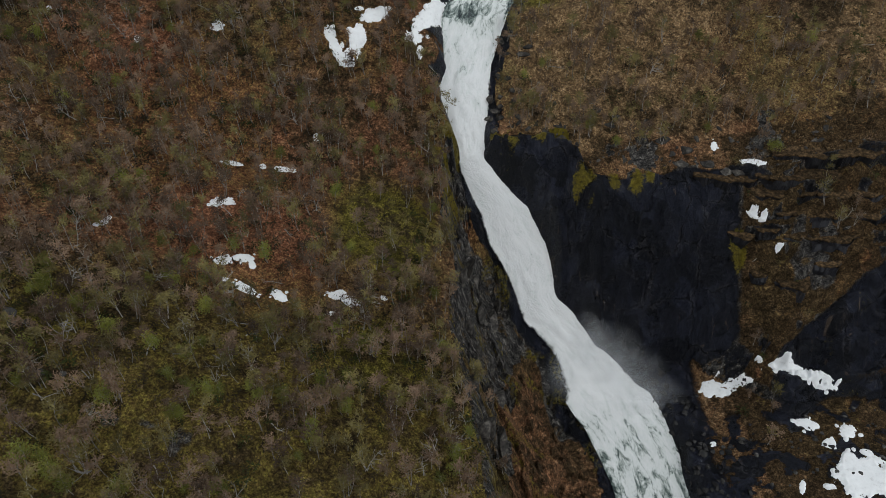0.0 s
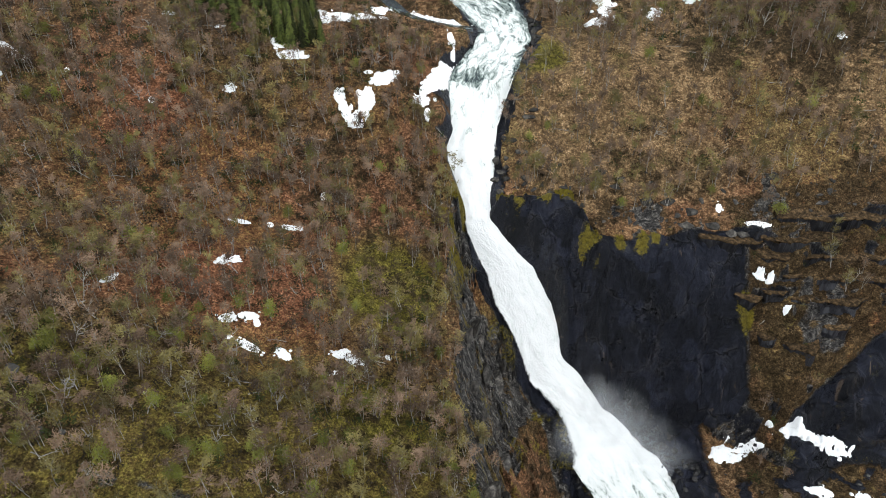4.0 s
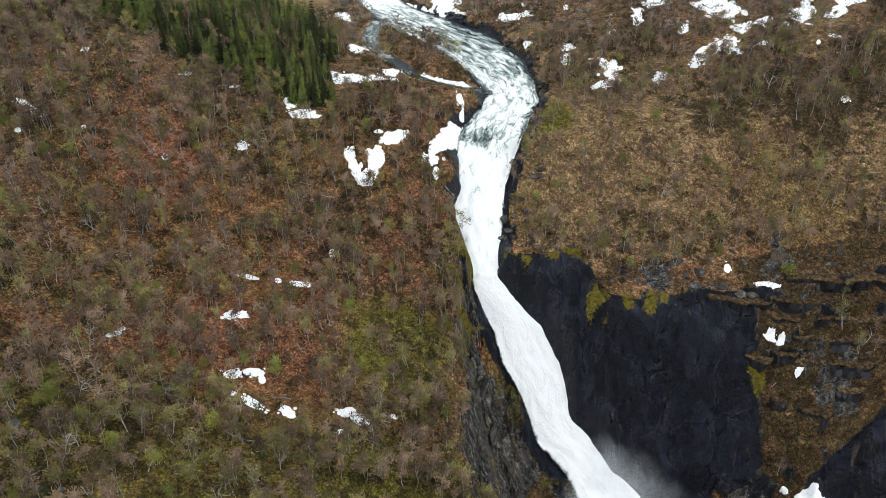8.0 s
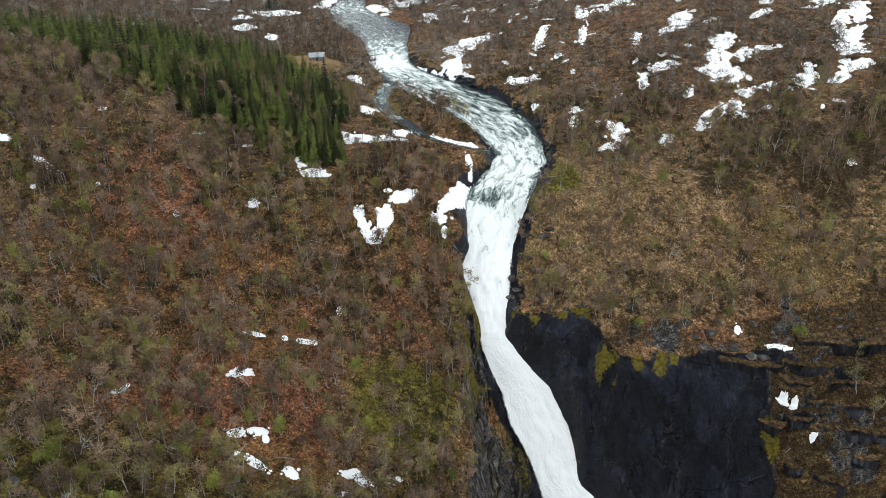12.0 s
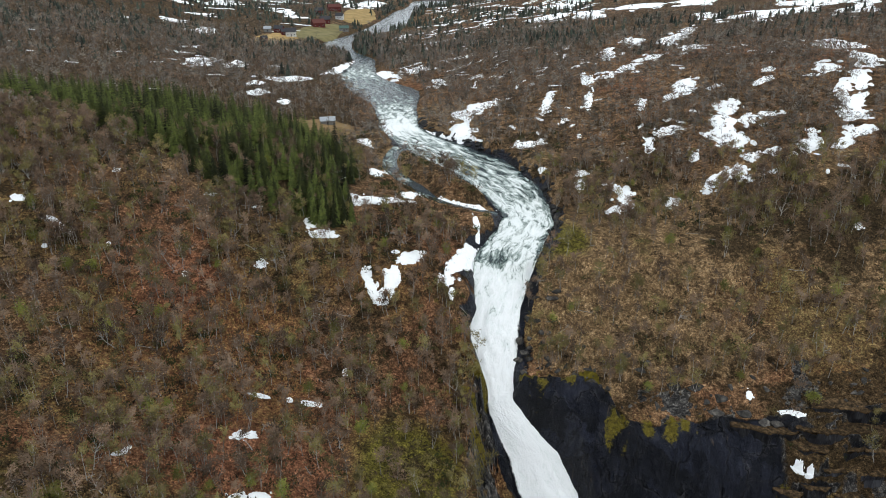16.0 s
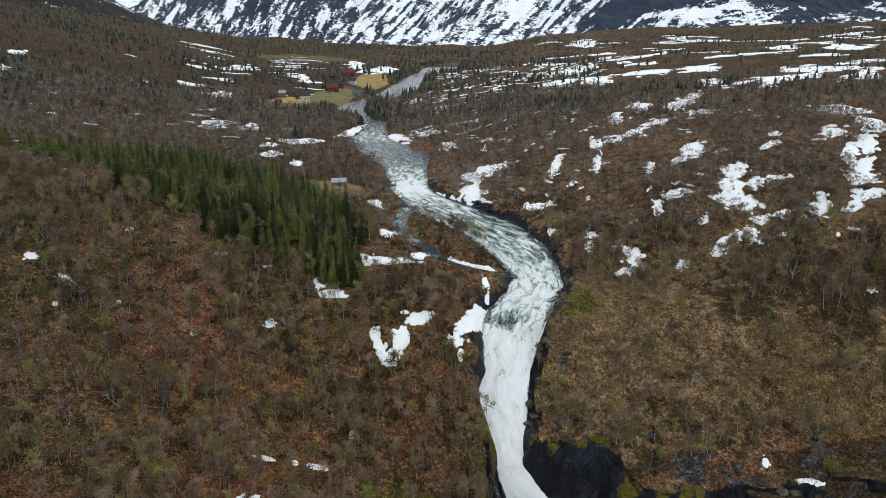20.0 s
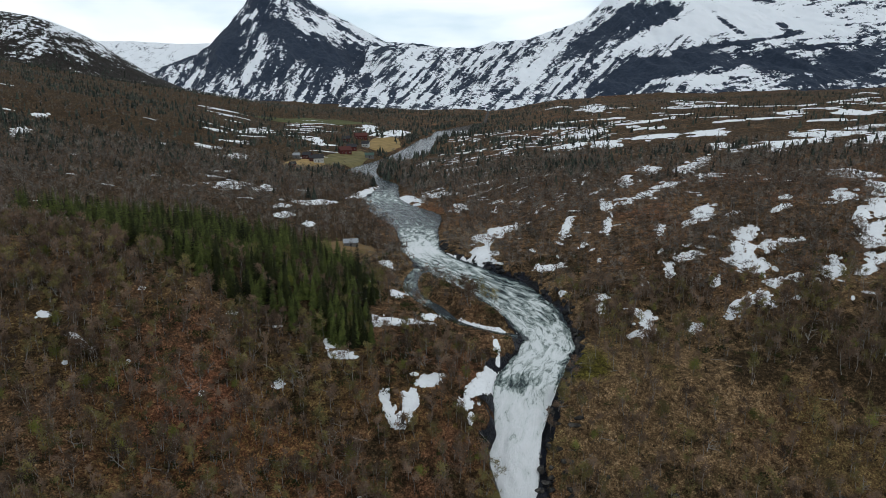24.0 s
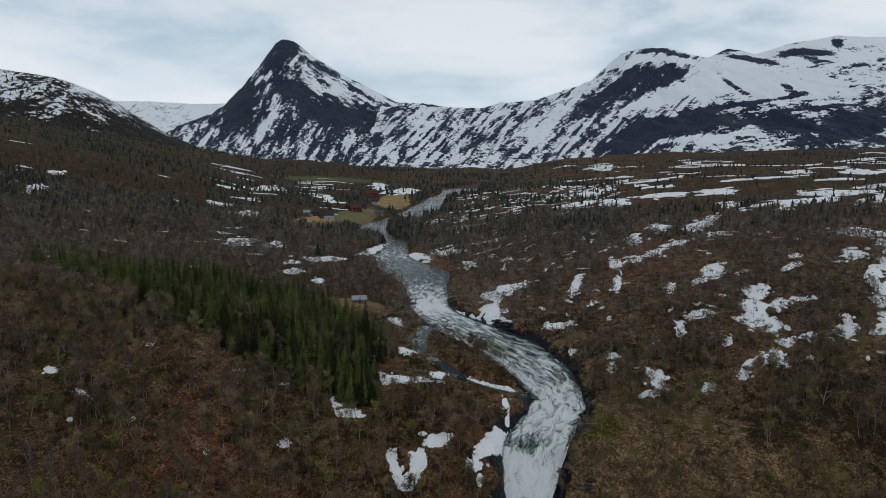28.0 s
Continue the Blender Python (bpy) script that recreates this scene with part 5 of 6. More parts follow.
def strew(name, shapes, places, material, rng, low=0.7, high=1.25, lean=0.04, label="", category=""):
    """One mesh of many plants of a few shapes: places are x, y, z rows."""
    if not len(places):
        return None
    verts, tris, tones, at = [], [], [], 0
    kind = rng.integers(0, len(shapes), len(places))
    for k, (v, t) in enumerate(shapes):
        p = places[kind == k]
        if not len(p):
            continue
        n = len(p)
        a = rng.uniform(0, 2 * np.pi, n)
        s = rng.uniform(low, high, n)
        c, si = np.cos(a)[:, None], np.sin(a)[:, None]
        vx, vy, vz = v[None, :, 0] * s[:, None], v[None, :, 1] * s[:, None], v[None, :, 2] * s[:, None]
        tx, ty = rng.normal(0, lean, n)[:, None], rng.normal(0, lean, n)[:, None]
        w = np.stack([vx * c - vy * si + tx * vz + p[:, :1], vx * si + vy * c + ty * vz + p[:, 1:2], vz + p[:, 2:]], -1)
        verts.append(w.reshape(-1, 3))
        tris.append((t[None] + (np.arange(n) * len(v))[:, None, None]).reshape(-1, 3) + at)
        at += n * len(v)
        tones.append(np.repeat(rng.uniform(0, 1, n), len(v)))
    ob = mesh_from(name, np.concatenate(verts), np.concatenate(tris), material, {"tone": np.concatenate(tones)})
    return tagged(ob, label, category, kind="stuff")


def tree_thing(name, label, category, group, parts_, m):
    """A tree of its own: parts are (name, shape, material)."""
    root = new(name)
    for pname, (v, t), mat in parts_:
        mesh_from(pname, v, t, mat).parent = root
    root.matrix_basis = m
    return tagged(root, label, category, group)


def ground_places(rng, n, box, wanted):
    """Random places in a box (x0, x1, y0, y1) kept by chance wanted(x, y)."""
    x, y = rng.uniform(box[0], box[1], n), rng.uniform(box[2], box[3], n)
    on = rng.uniform(0, 1, n) < wanted(x, y)
    x, y = x[on], y[on]
    z, rock, off = land(x, y)
    good = (rock < 0.3) & (off > 3) & (near_channel(x, y)[0] > 4)
    return np.stack([x, y, z], -1)[good]


def in_view(x, y, spare=1.06):
    return (x > -0.66 * spare * y - 12) & (x < 0.72 * spare * y + 16)


rng = np.random.default_rng(11)
BIRCH = [birch_shape(k, 7.0, 6 + k % 3, 215, False, 1 + (k % 3 == 2), wide=0.17, broad=1.35) for k in range(8)]
LEAFY = [birch_shape(40 + k, 4.6, 10, 780, True, 1 + k % 2, broad=1.75) for k in range(4)]
DEADS = [dead_shape(70 + k) for k in range(5)]
SPRUCES = [spruce_shape(90 + k) for k in range(5)]
THIN_SPRUCES = [spruce_shape(96 + k, 10.5, 12, 7) for k in range(5)]
SMALL_BIRCH = [birch_shape(130 + k, 6.6, 4, 34, False, 1, 3, 0.38, 1.5) for k in range(5)]
FAR_BIRCH = [birch_shape(136 + k, 7.0, 3, 13, False, 1, 3, 0.70, 1.3) for k in range(5)]
POLES = [tube([(0, 0, -0.3), (0.1 * k - 0.2, 0.1, 2.6), (0.2 * k - 0.4, 0.25, 5.2)], (0.075, 0.05, 0.015), 3) for k in range(5)]
SMALL_CONE = [far_conifer(150 + k) for k in range(4)]


def chance_near(x, y):
    clump = 0.45 + 0.55 * step(-0.3, 0.25, fbm(x, y, 24, 3, 91))
    slope_right = np.where((x > 20) & (y > 150) & (y < 260), 0.72 + 0.25 * step(205, 245, y) - 0.25 * step(0.0, 0.3, fbm(x, y, 21, 4, 37)), 1.0)
    ledge = np.where((x > 20) & (y < 168), 0.22 * (x > 92), 1.0)
    return clump * slope_right * ledge * (1 - open_land(x, y)) * ~snowy(x, y) * ~snowy(x, y + 3, 1.0) * np.where(in_spruce(x, y, 2), 0.30, 1.0) * in_view(x, y)


near = ground_places(rng, 8200, (-150, 190, 62, 262), chance_near)
leaf_share = 0.04 + 0.14 * (1 - step(90, 140, near[:, 1])) * (near[:, 0] < 20)
which = rng.uniform(0, 1, len(near))
dead_share = 0.97 - 0.03 * (near[:, 1] < 112)
leafy, dead = near[which < leaf_share], near[which > dead_share]
bare = near[(which >= leaf_share) & (which <= dead_share)]
dist = np.hypot(bare[:, 0], bare[:, 1])
order = np.argsort(dist)
hero, rest = bare[order[:230]], bare[order[230:]]


def stand(p, rng, s, lean=0.05):
    return Matrix.LocRotScale(p, Euler((rng.normal(0, lean), rng.normal(0, lean), rng.uniform(0, 6.28))), (s, s, s))


def stand_all(shapes, places, name, label, category, group, crown_name, crown_mats, bark, lean=0.05):
    """Single trees, which share the meshes of their kind."""
    kept = {}
    for k, p in enumerate(places):
        kind, tone = k % len(shapes), (k // 3) % len(crown_mats)
        m = stand(Vector(p), rng, rng.uniform(0.65, 1.2) if (kind, tone) in kept else 1.0, lean)
        if (kind, tone) in kept:
            copy_thing(kept[kind, tone], m)
        else:
            wood, crown = shapes[kind]
            parts_ = [("trunk", wood, bark)] + ([(crown_name, crown, crown_mats[tone])] if crown is not None else [])
            kept[kind, tone] = tree_thing(name, label, category, group, parts_, m)


stand_all(BIRCH, hero, "birch_tree", "bare mountain birch with grey trunk and brown twigs", "tree", "birches on the slope", "crown", [TWIG_BROWN, TWIG_OLIVE, TWIG_BROWN], BARK)
stand_all(LEAFY, leafy[:120], "birch_tree", "young birch just coming into yellow-green leaf", "tree", "birches in leaf", "crown", [LEAF_GREEN], BARK)
stand_all([(d, None) for d in DEADS], dead[:90], "dead_tree", "dead leafless birch with bleached grey branches", "dead tree", "dead trees on the slope", "", [DEAD], DEAD, 0.35)
for some, tone in ((rest[np.arange(len(rest)) % 3 > 0], TWIG_BROWN), (rest[::3], TWIG_OLIVE)):
    strew("birch_wood", [b[0] for b in BIRCH], some, BARK, np.random.default_rng(7), label="grey trunks of a bare birch wood", category="trees")
    strew("birch_crowns", [b[1] for b in BIRCH], some, tone, np.random.default_rng(7), label="thin bare birch crowns on the slope", category="trees")
strew("leafy_wood", [b[0] for b in LEAFY], leafy[120:], BARK, np.random.default_rng(8), label="grey trunks of young birches", category="trees")
strew("leafy_crowns", [b[1] for b in LEAFY], leafy[120:], LEAF_GREEN, np.random.default_rng(8), label="yellow-green crowns of young birches", category="trees")
strew("dead_wood", DEADS, dead[90:], DEAD, np.random.default_rng(9), label="dead bleached birches", category="trees")

# spruces
wood_places = ground_places(rng, 4600, (-172, -18, 200, 330), lambda x, y: in_spruce(x, y) * (0.30 + 0.32 * step(-0.25, 0.2, fbm(x, y, 22, 3, 98))))
order = np.argsort(wood_places[:, 1])
stand_all([(s[0], s[1]) for s in SPRUCES], wood_places[order[:170]], "spruce_tree", "dark green spruce standing in a dense planted wood", "tree", "spruces in the planted wood", "bough_crown", [SPRUCE], SPRUCE_BARK)
strew("spruce_wood", [s[1] for s in THIN_SPRUCES], wood_places[order[170:]], SPRUCE, np.random.default_rng(12), 0.5, 1.2, 0.01, "dense dark green planted spruce wood", "trees")


# low growth between the trees
def tuft(seed, n, wide, tall_, long, thick, up):
    rng = np.random.default_rng(seed)
    c = np.stack([rng.normal(0, wide, n), rng.normal(0, wide, n), np.abs(rng.normal(0, tall_, n))], -1)
    return flakes(rng, c, 0.08, long, thick, up)


def chance_low(x, y):
    return in_view(x, y) * np.where((x > 20) & (y < 176), 0.4 * (x > 92), 1.0) * ~in_spruce(x, y) * ~snowy(x, y, 1.0)


low = ground_places(rng, 26000, (-150, 190, 62, 300), lambda x, y: chance_low(x, y) * (0.25 + 0.75 * step(-0.15, 0.3, fbm(x, y, 13, 3, 97))))
pick = rng.uniform(0, 1, len(low))
share = 0.50 - 0.25 * (low[:, 0] > 20)
strew("heather_tufts", [tuft(k, 16, 0.5, 0.22, 0.5, 0.30, 0.6) for k in range(200, 204)], low[pick < share], HEATHER, np.random.default_rng(31), 0.6, 1.7, 0.05, "low dark heather between the birches", "shrubs")
strew("grass_tussocks", [tuft(k, 14, 0.4, 0.12, 0.55, 0.14, 0.4) for k in range(210, 214)], low[(pick >= share) & (pick < 0.86)], TUSSOCK, np.random.default_rng(32), 0.6, 1.6, 0.05, "withered straw-coloured grass tussocks", "grass")
bushes = low[pick >= 0.86]
bushes = bushes[(bushes[:, 0] < 20) | (rng.uniform(0, 1, len(bushes)) < 0.4)]
strew("low_bushes", [tuft(k, 40, 0.6, 0.5, 0.55, 0.30, 0.5) for k in range(220, 224)], bushes, JUNIPER, np.random.default_rng(33), 0.6, 1.5, 0.05, "low dark green juniper and willow bushes", "shrubs")


thick = ground_places(rng, 5200, (-150, 190, 62, 300), lambda x, y: chance_low(x, y) * 0.55 * step(-0.05, 0.3, fbm(x, y, 22, 3, 99)))
strew("thickets", [tuft(k, 70, 0.9, 0.7, 0.75, 0.13, 0.9) for k in range(230, 234)], thick[::2], TWIG_BROWN, np.random.default_rng(34), 0.6, 1.5, 0.05, "low thickets of bare brown birch scrub", "shrubs")
strew("thickets", [tuft(k, 70, 0.9, 0.7, 0.75, 0.13, 0.9) for k in range(235, 239)], thick[1::2], TWIG_OLIVE, np.random.default_rng(35), 0.6, 1.5, 0.05, "low thickets of budding willow scrub", "shrubs")


# fallen trunks
def log_shape(seed):
    rng = np.random.default_rng(seed)
    long = rng.uniform(2.5, 6)
    h = np.linspace(0, 1, 5)
    line = np.stack([h * long, 0.25 * np.sin(h * 4 + rng.uniform(0, 3)), 0.18 + 0.1 * h], -1)
    wood = [tube(line, 0.12 * (1 - 0.75 * h), 5)]
    for k in range(4):
        f = rng.uniform(0.4, 0.95)
        start = np.array([np.interp(f, h, line[:, c]) for c in range(3)])
        out = np.array([rng.uniform(0.2, 0.9), rng.choice((-1, 1)) * rng.uniform(0.4, 1.1), rng.uniform(0.0, 0.6)])
        wood.append(tube([start, start + out * 0.6, start + out * 1.1], (0.045, 0.03, 0.012), 3))
    return gather(wood)


LOGS = [log_shape(240 + k) for k in range(5)]
log_places = ground_places(rng, 420, (-110, 150, 70, 215), lambda x, y: chance_low(x, y) * 0.33)
kept_logs = {}
for k, p in enumerate(log_places[:90]):
    kind = k % 5
    near_, far_ = height(p[0] + 2, p[1])[0], height(p[0] - 2, p[1])[0]
    m = Matrix.LocRotScale(Vector(p), Euler((0, -math.atan2(near_ - far_, 4.0), 0)), None) @ Matrix.Rotation(rng.normal(0, 0.6) + math.pi * (k % 2), 4, "Z")
    if kind in kept_logs:
        copy_thing(kept_logs[kind], m)
    else:
        kept_logs[kind] = tagged(mesh_from("fallen_log", *LOGS[kind], DEAD), "fallen bleached birch trunk lying on the heath", "log", "fallen trunks")
        kept_logs[kind].matrix_basis = m


# farther woods
def chance_far(x, y):
    xc, hw, zw = river(y)
    clear = np.abs(x - xc) - hw > 2.5
    return clear * (0.5 + 0.5 * step(-0.2, 0.3, fbm(x, y, 60, 3, 93))) * (1 - open_land(x, y)) * np.where(snowy(x, y, 0.95) | snowy(x, y + 4, 1.1), np.where(y < 460, 0.12, 0.5), 1) * ~in_spruce(x, y, 3) * in_view(x, y) * np.where((x > 0.24 * y) & (y > 480), 0.16 + 0.5 * step(1050, 1250, y), 1)


middle = ground_places(rng, 60000, (-400, 420, 252, 600), chance_far)
far = ground_places(rng, 62000, (-1000, 1000, 590, 1750), lambda x, y: chance_far(x, y) * np.clip(1.4 - y / 1800, 0.5, 1))
near_tone = {TWIG_FAR_HAZE: TWIG_MID, TWIG_FAR_HAZE_OLIVE: TWIG_BROWN}
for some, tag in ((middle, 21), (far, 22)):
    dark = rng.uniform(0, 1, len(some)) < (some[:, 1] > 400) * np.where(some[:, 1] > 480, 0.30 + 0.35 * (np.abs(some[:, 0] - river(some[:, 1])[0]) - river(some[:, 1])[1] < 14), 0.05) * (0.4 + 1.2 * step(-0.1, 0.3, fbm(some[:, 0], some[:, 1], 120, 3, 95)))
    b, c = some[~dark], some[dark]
    for part_, tone in ((b[::2], TWIG_FAR_HAZE), (b[1::2], TWIG_FAR_HAZE_OLIVE)):
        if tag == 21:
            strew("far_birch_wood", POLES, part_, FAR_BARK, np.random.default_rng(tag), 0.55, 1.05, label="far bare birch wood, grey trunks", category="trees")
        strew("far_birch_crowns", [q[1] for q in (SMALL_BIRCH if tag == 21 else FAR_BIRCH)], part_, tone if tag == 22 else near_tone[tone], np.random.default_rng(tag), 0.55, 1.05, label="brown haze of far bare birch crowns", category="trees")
    strew("far_conifers", SMALL_CONE, c, FAR_HAZE_CONIFER, np.random.default_rng(tag + 5), 0.3, 0.75, 0.03, "dark conifers scattered through the valley wood", "trees")

# trees close to the upper river's banks
rng_bank = np.random.default_rng(51)
by = rng_bank.uniform(470, 1180, 900)
bx, bw, bz = river(by)
sides_ = np.where(rng_bank.uniform(0, 1, 900) < 0.5, -1, 1)
bx = bx + sides_ * (bw + 2.5 + np.abs(rng_bank.normal(0, 5, 900)))
bank_places = np.stack([bx, by, height(bx, by)], -1)
bank_places = bank_places[(open_land(bx, by) < 0.5) & (fbm(bx, by, 45, 2, 52) > 0.0)]
strew("bank_conifers", SMALL_CONE, bank_places[::3], FAR_HAZE_CONIFER, np.random.default_rng(53), 0.4, 0.95, 0.03, "dark conifers along the upper river's banks", "trees")
strew("bank_birches", [q[1] for q in SMALL_BIRCH], np.concatenate([bank_places[1::3], bank_places[2::3]]), TWIG_FAR_HAZE, np.random.default_rng(54), 0.6, 1.1, label="bare birches along the upper river's banks", category="trees")

# the wooded side of the hill
side = HILL_SIDE[np.random.default_rng(41).integers(0, len(HILL_SIDE), 9000)]
side = side + np.random.default_rng(42).normal(0, 3, side.shape) * (1, 1, 0)
side = side[in_view(side[:, 0], side[:, 1])]
cut = len(side) * 2 // 3
strew("hill_birches", [q[1] for q in FAR_BIRCH], side[:cut], TWIG_FAR_HAZE, np.random.default_rng(43), 0.7, 1.2, label="brown birch wood on the hill's side", category="trees")
strew("hill_conifers", SMALL_CONE, side[cut:], FAR_HAZE_CONIFER, np.random.default_rng(44), 0.4, 0.9, label="dark conifers on the hill's side", category="trees")

# ---- boulders ----
def boulder_shape(seed, sharp=0.35):
    bm = bmesh.new()
    bmesh.ops.create_icosphere(bm, subdivisions=2, radius=1.0)
    rng_ = np.random.default_rng(seed)
    cuts = rng_.normal(0, 1, (13, 3))
    cuts /= np.linalg.norm(cuts, axis=1)[:, None]
    depth = rng_.uniform(0.42, 0.78, 13)
    for v in bm.verts:
        for c, d in zip(cuts, depth):
            over = v.co.dot(Vector(c)) - d
            if over > 0:
                v.co -= Vector(c) * over * 0.98
        v.co *= 1 + 0.02 * rng_.normal()
        v.co.z *= 0.72
    me = bpy.data.meshes.new("boulder")
    bm.to_mesh(me)
    bm.free()
    return me


BOULDERS = {m: [boulder_shape(400 + k) for k in range(6)] for m in ("grey", "dark")}
for tone, mat in (("grey", STONE), ("dark", DARK_STONE)):
    for me in BOULDERS[tone]:
        me.materials.append(mat)


def boulder(x, y, size, tone, label, group, flat=1.0):
    ob = new("boulder", BOULDERS[tone][int(rng.integers(0, 6))])
    z = float(height(x, y)[0])
    s = size * rng.uniform(0.8, 1.2, 3)
    ob.matrix_basis = Matrix.LocRotScale((x, y, z + 0.12 * size), Euler((rng.normal(0, 0.3), rng.normal(0, 0.3), rng.uniform(0, 6.28))), (s[0], s[1], s[2] * flat))
    return tagged(ob, label, "boulder", group)


rng = np.random.default_rng(77)
for k in range(95):
    y = rng.uniform(92, 132)
    xc, hw, zw = river(y)
    boulder(float(xc + hw + abs(rng.normal(0, 6)) - 0.5), y, rng.uniform(0.3, 1.0) + 0.8 * rng.uniform(0, 1) ** 4, "dark", "wet black boulder at the foot of the falls", "boulders below the falls")
for k in range(22):
    y = rng.uniform(95, 132)
    xc, hw, zw = river(y)
    boulder(float(xc - hw - abs(rng.normal(0, 2.5)) + 0.4), y, rng.uniform(0.5, 1.3), "dark", "wet black boulder beside the white water", "boulders below the falls")
for k in range(120):
    y = rng.uniform(215, 335)
    xc, hw, zw = river(y)
    boulder(float(xc + hw + 0.3 + abs(rng.normal(0, 2.6))), y, rng.uniform(0.5, 1.1) + 0.9 * rng.uniform(0, 1) ** 3, "dark", "dark boulder on the river bank", "boulders on the river bank")
for k in range(30):
    y = rng.uniform(196, 300)
    xc, hw, zw = river(y)
    boulder(float(xc - hw - abs(rng.normal(0, 1.2))), y, rng.uniform(0.3, 0.9), "dark", "dark boulder on the river bank", "boulders on the river bank")
for k in range(52):
    boulder(rng.uniform(80, 128), rng.uniform(94, 113), rng.uniform(0.3, 1.0), "grey" if k % 3 else "dark", "grey stone in the scree under the ledges", "stones in the scree")
for x, y, size in ((-69, 97.5, 1.5), (-68, 95, 1.0), (-66, 96, 0.7), (-63.8, 86.3, 1.6), (-58, 86, 0.9), (-61, 85.5, 1.1), (-47, 160, 1.3), (-45.5, 158.5, 1.1)):
    boulder(x, y, size, "grey", "large grey lichen-covered boulder in the birch slope", "boulders on the slope", 0.7)
boulder(-40, 452, 2.6, "dark", "dark boulder standing in the river", "boulders in the river")


# ---- crags: ledges, buttresses and slabs of rock ----
def crag_mesh(seed, cuts=11, level=3):
    """An angular block, cut by random planes."""
    bm = bmesh.new()
    bmesh.ops.create_icosphere(bm, subdivisions=level, radius=1.0)
    rng_ = np.random.default_rng(seed)
    planes = rng_.normal(0, 1, (cuts, 3))
    planes /= np.linalg.norm(planes, axis=1)[:, None]
    depth = rng_.uniform(0.45, 0.8, cuts)
    for v in bm.verts:
        for c, d in zip(planes, depth):
            over = v.co.dot(Vector(c)) - d
            if over > 0:
                v.co -= Vector(c) * over
        v.co *= 1 + 0.05 * noise.noise(v.co * 5 + Vector((seed, 0, 0))) + 0.03 * noise.noise(v.co * 14)
    me = bpy.data.meshes.new("crag")
    bm.to_mesh(me)
    bm.free()
    return me


CRAGS = [crag_mesh(600 + k) for k in range(6)]
for me in CRAGS:
    me.materials.append(CRAG)


def crag(x, y, size, turn, label, group, sink=0.35, tip=(0, 0)):
    """A block of rock set into the slope; size is its three half lengths."""
    ob = new("rock_outcrop", CRAGS[int(rng.integers(0, len(CRAGS)))])
    z = float(height(x, y)[0])
    ob.matrix_basis = Matrix.LocRotScale((x, y, z - sink * size[2]), Euler((tip[0], tip[1], radians(turn))), size)
    return tagged(ob, label, "rock", group)


for x, y, r in ((15, 131, 2.6), (16, 124, 2.4), (18, 122, 2.8), (22, 125, 2.6), (19, 109, 3.2), (23, 114, 2.6), (19, 154, 2.4), (20, 147, 2.8), (18, 140, 2.6), (15, 91, 3.0), (17, 97, 2.6), (27, 129, 2.2), (27, 149, 2.2), (21, 101, 2.4), (16, 115, 2.2), (24, 138, 2.6), (20, 133, 2.2), (14.5, 148, 1.8), (15, 106, 2.0)):
    crag(x, y, (r * rng.uniform(0.6, 0.9), r * rng.uniform(1.0, 1.7), r * rng.uniform(1.2, 1.9)), rng.uniform(-20, 20), "dark weathered rock buttress in the gorge wall", "buttresses of the gorge wall", 0.2, (rng.normal(0, 0.15), 0.35))
for x, y, r in ((47.8, 172, 1.6), (59, 179, 1.4), (62, 175, 1.5), (65, 176.5, 1.6), (73, 174.5, 1.6), (76.5, 169.5, 1.8), (82, 166, 2.0), (87.5, 162, 2.0), (92, 160, 1.8), (95, 159, 2.0), (35, 189.5, 1.3), (40, 194.5, 1.7), (42, 196, 1.2), (36, 183.5, 1.4), (80, 163, 1.5), (70, 170, 1.4), (38, 186, 1.2), (52, 170, 1.3)):
    crag(x, y, (r * rng.uniform(1.0, 1.9), r * rng.uniform(0.7, 1.1), r * rng.uniform(0.55, 0.9)), rng.uniform(-30, 30), "broken grey rock at the rim of the black cliff", "rocks at the cliff's rim", 0.25)

# rubble where the turf breaks off over the black cliff
for k in range(100):
    x = 30 + 100 * rng.uniform(0, 1)
    edge = float(np.interp(x, (20, 33, 49, 55, 62, 70, 78, 128), (178, 175, 172, 162.5, 161, 161, 162, 160)))
    r = 0.35 + 1.1 * rng.uniform(0, 1) ** 2.5
    crag(x, edge + abs(rng.normal(0, 3.5)) + 0.8 + 8 * (k % 5 == 0) * rng.uniform(0, 1), (r * rng.uniform(0.9, 1.9), r * rng.uniform(0.6, 1.1), r * rng.uniform(0.5, 1.1)), rng.uniform(0, 180), "broken grey stone lying in the turf at the cliff's rim", "stones at the cliff's rim", 0.55)
for k in range(40):
    y = rng.uniform(176, 235)
    xc, hw, zw = river(y)
    r = 0.5 + 1.2 * rng.uniform(0, 1) ** 2
    crag(float(xc + hw) + 1.0 + abs(rng.normal(0, 2.0)), y, (r, r * rng.uniform(0.8, 1.6), r * rng.uniform(0.6, 1.1)), rng.uniform(0, 180), "dark broken rock on the bank above the falls", "rocks on the bank above the falls", 0.25)


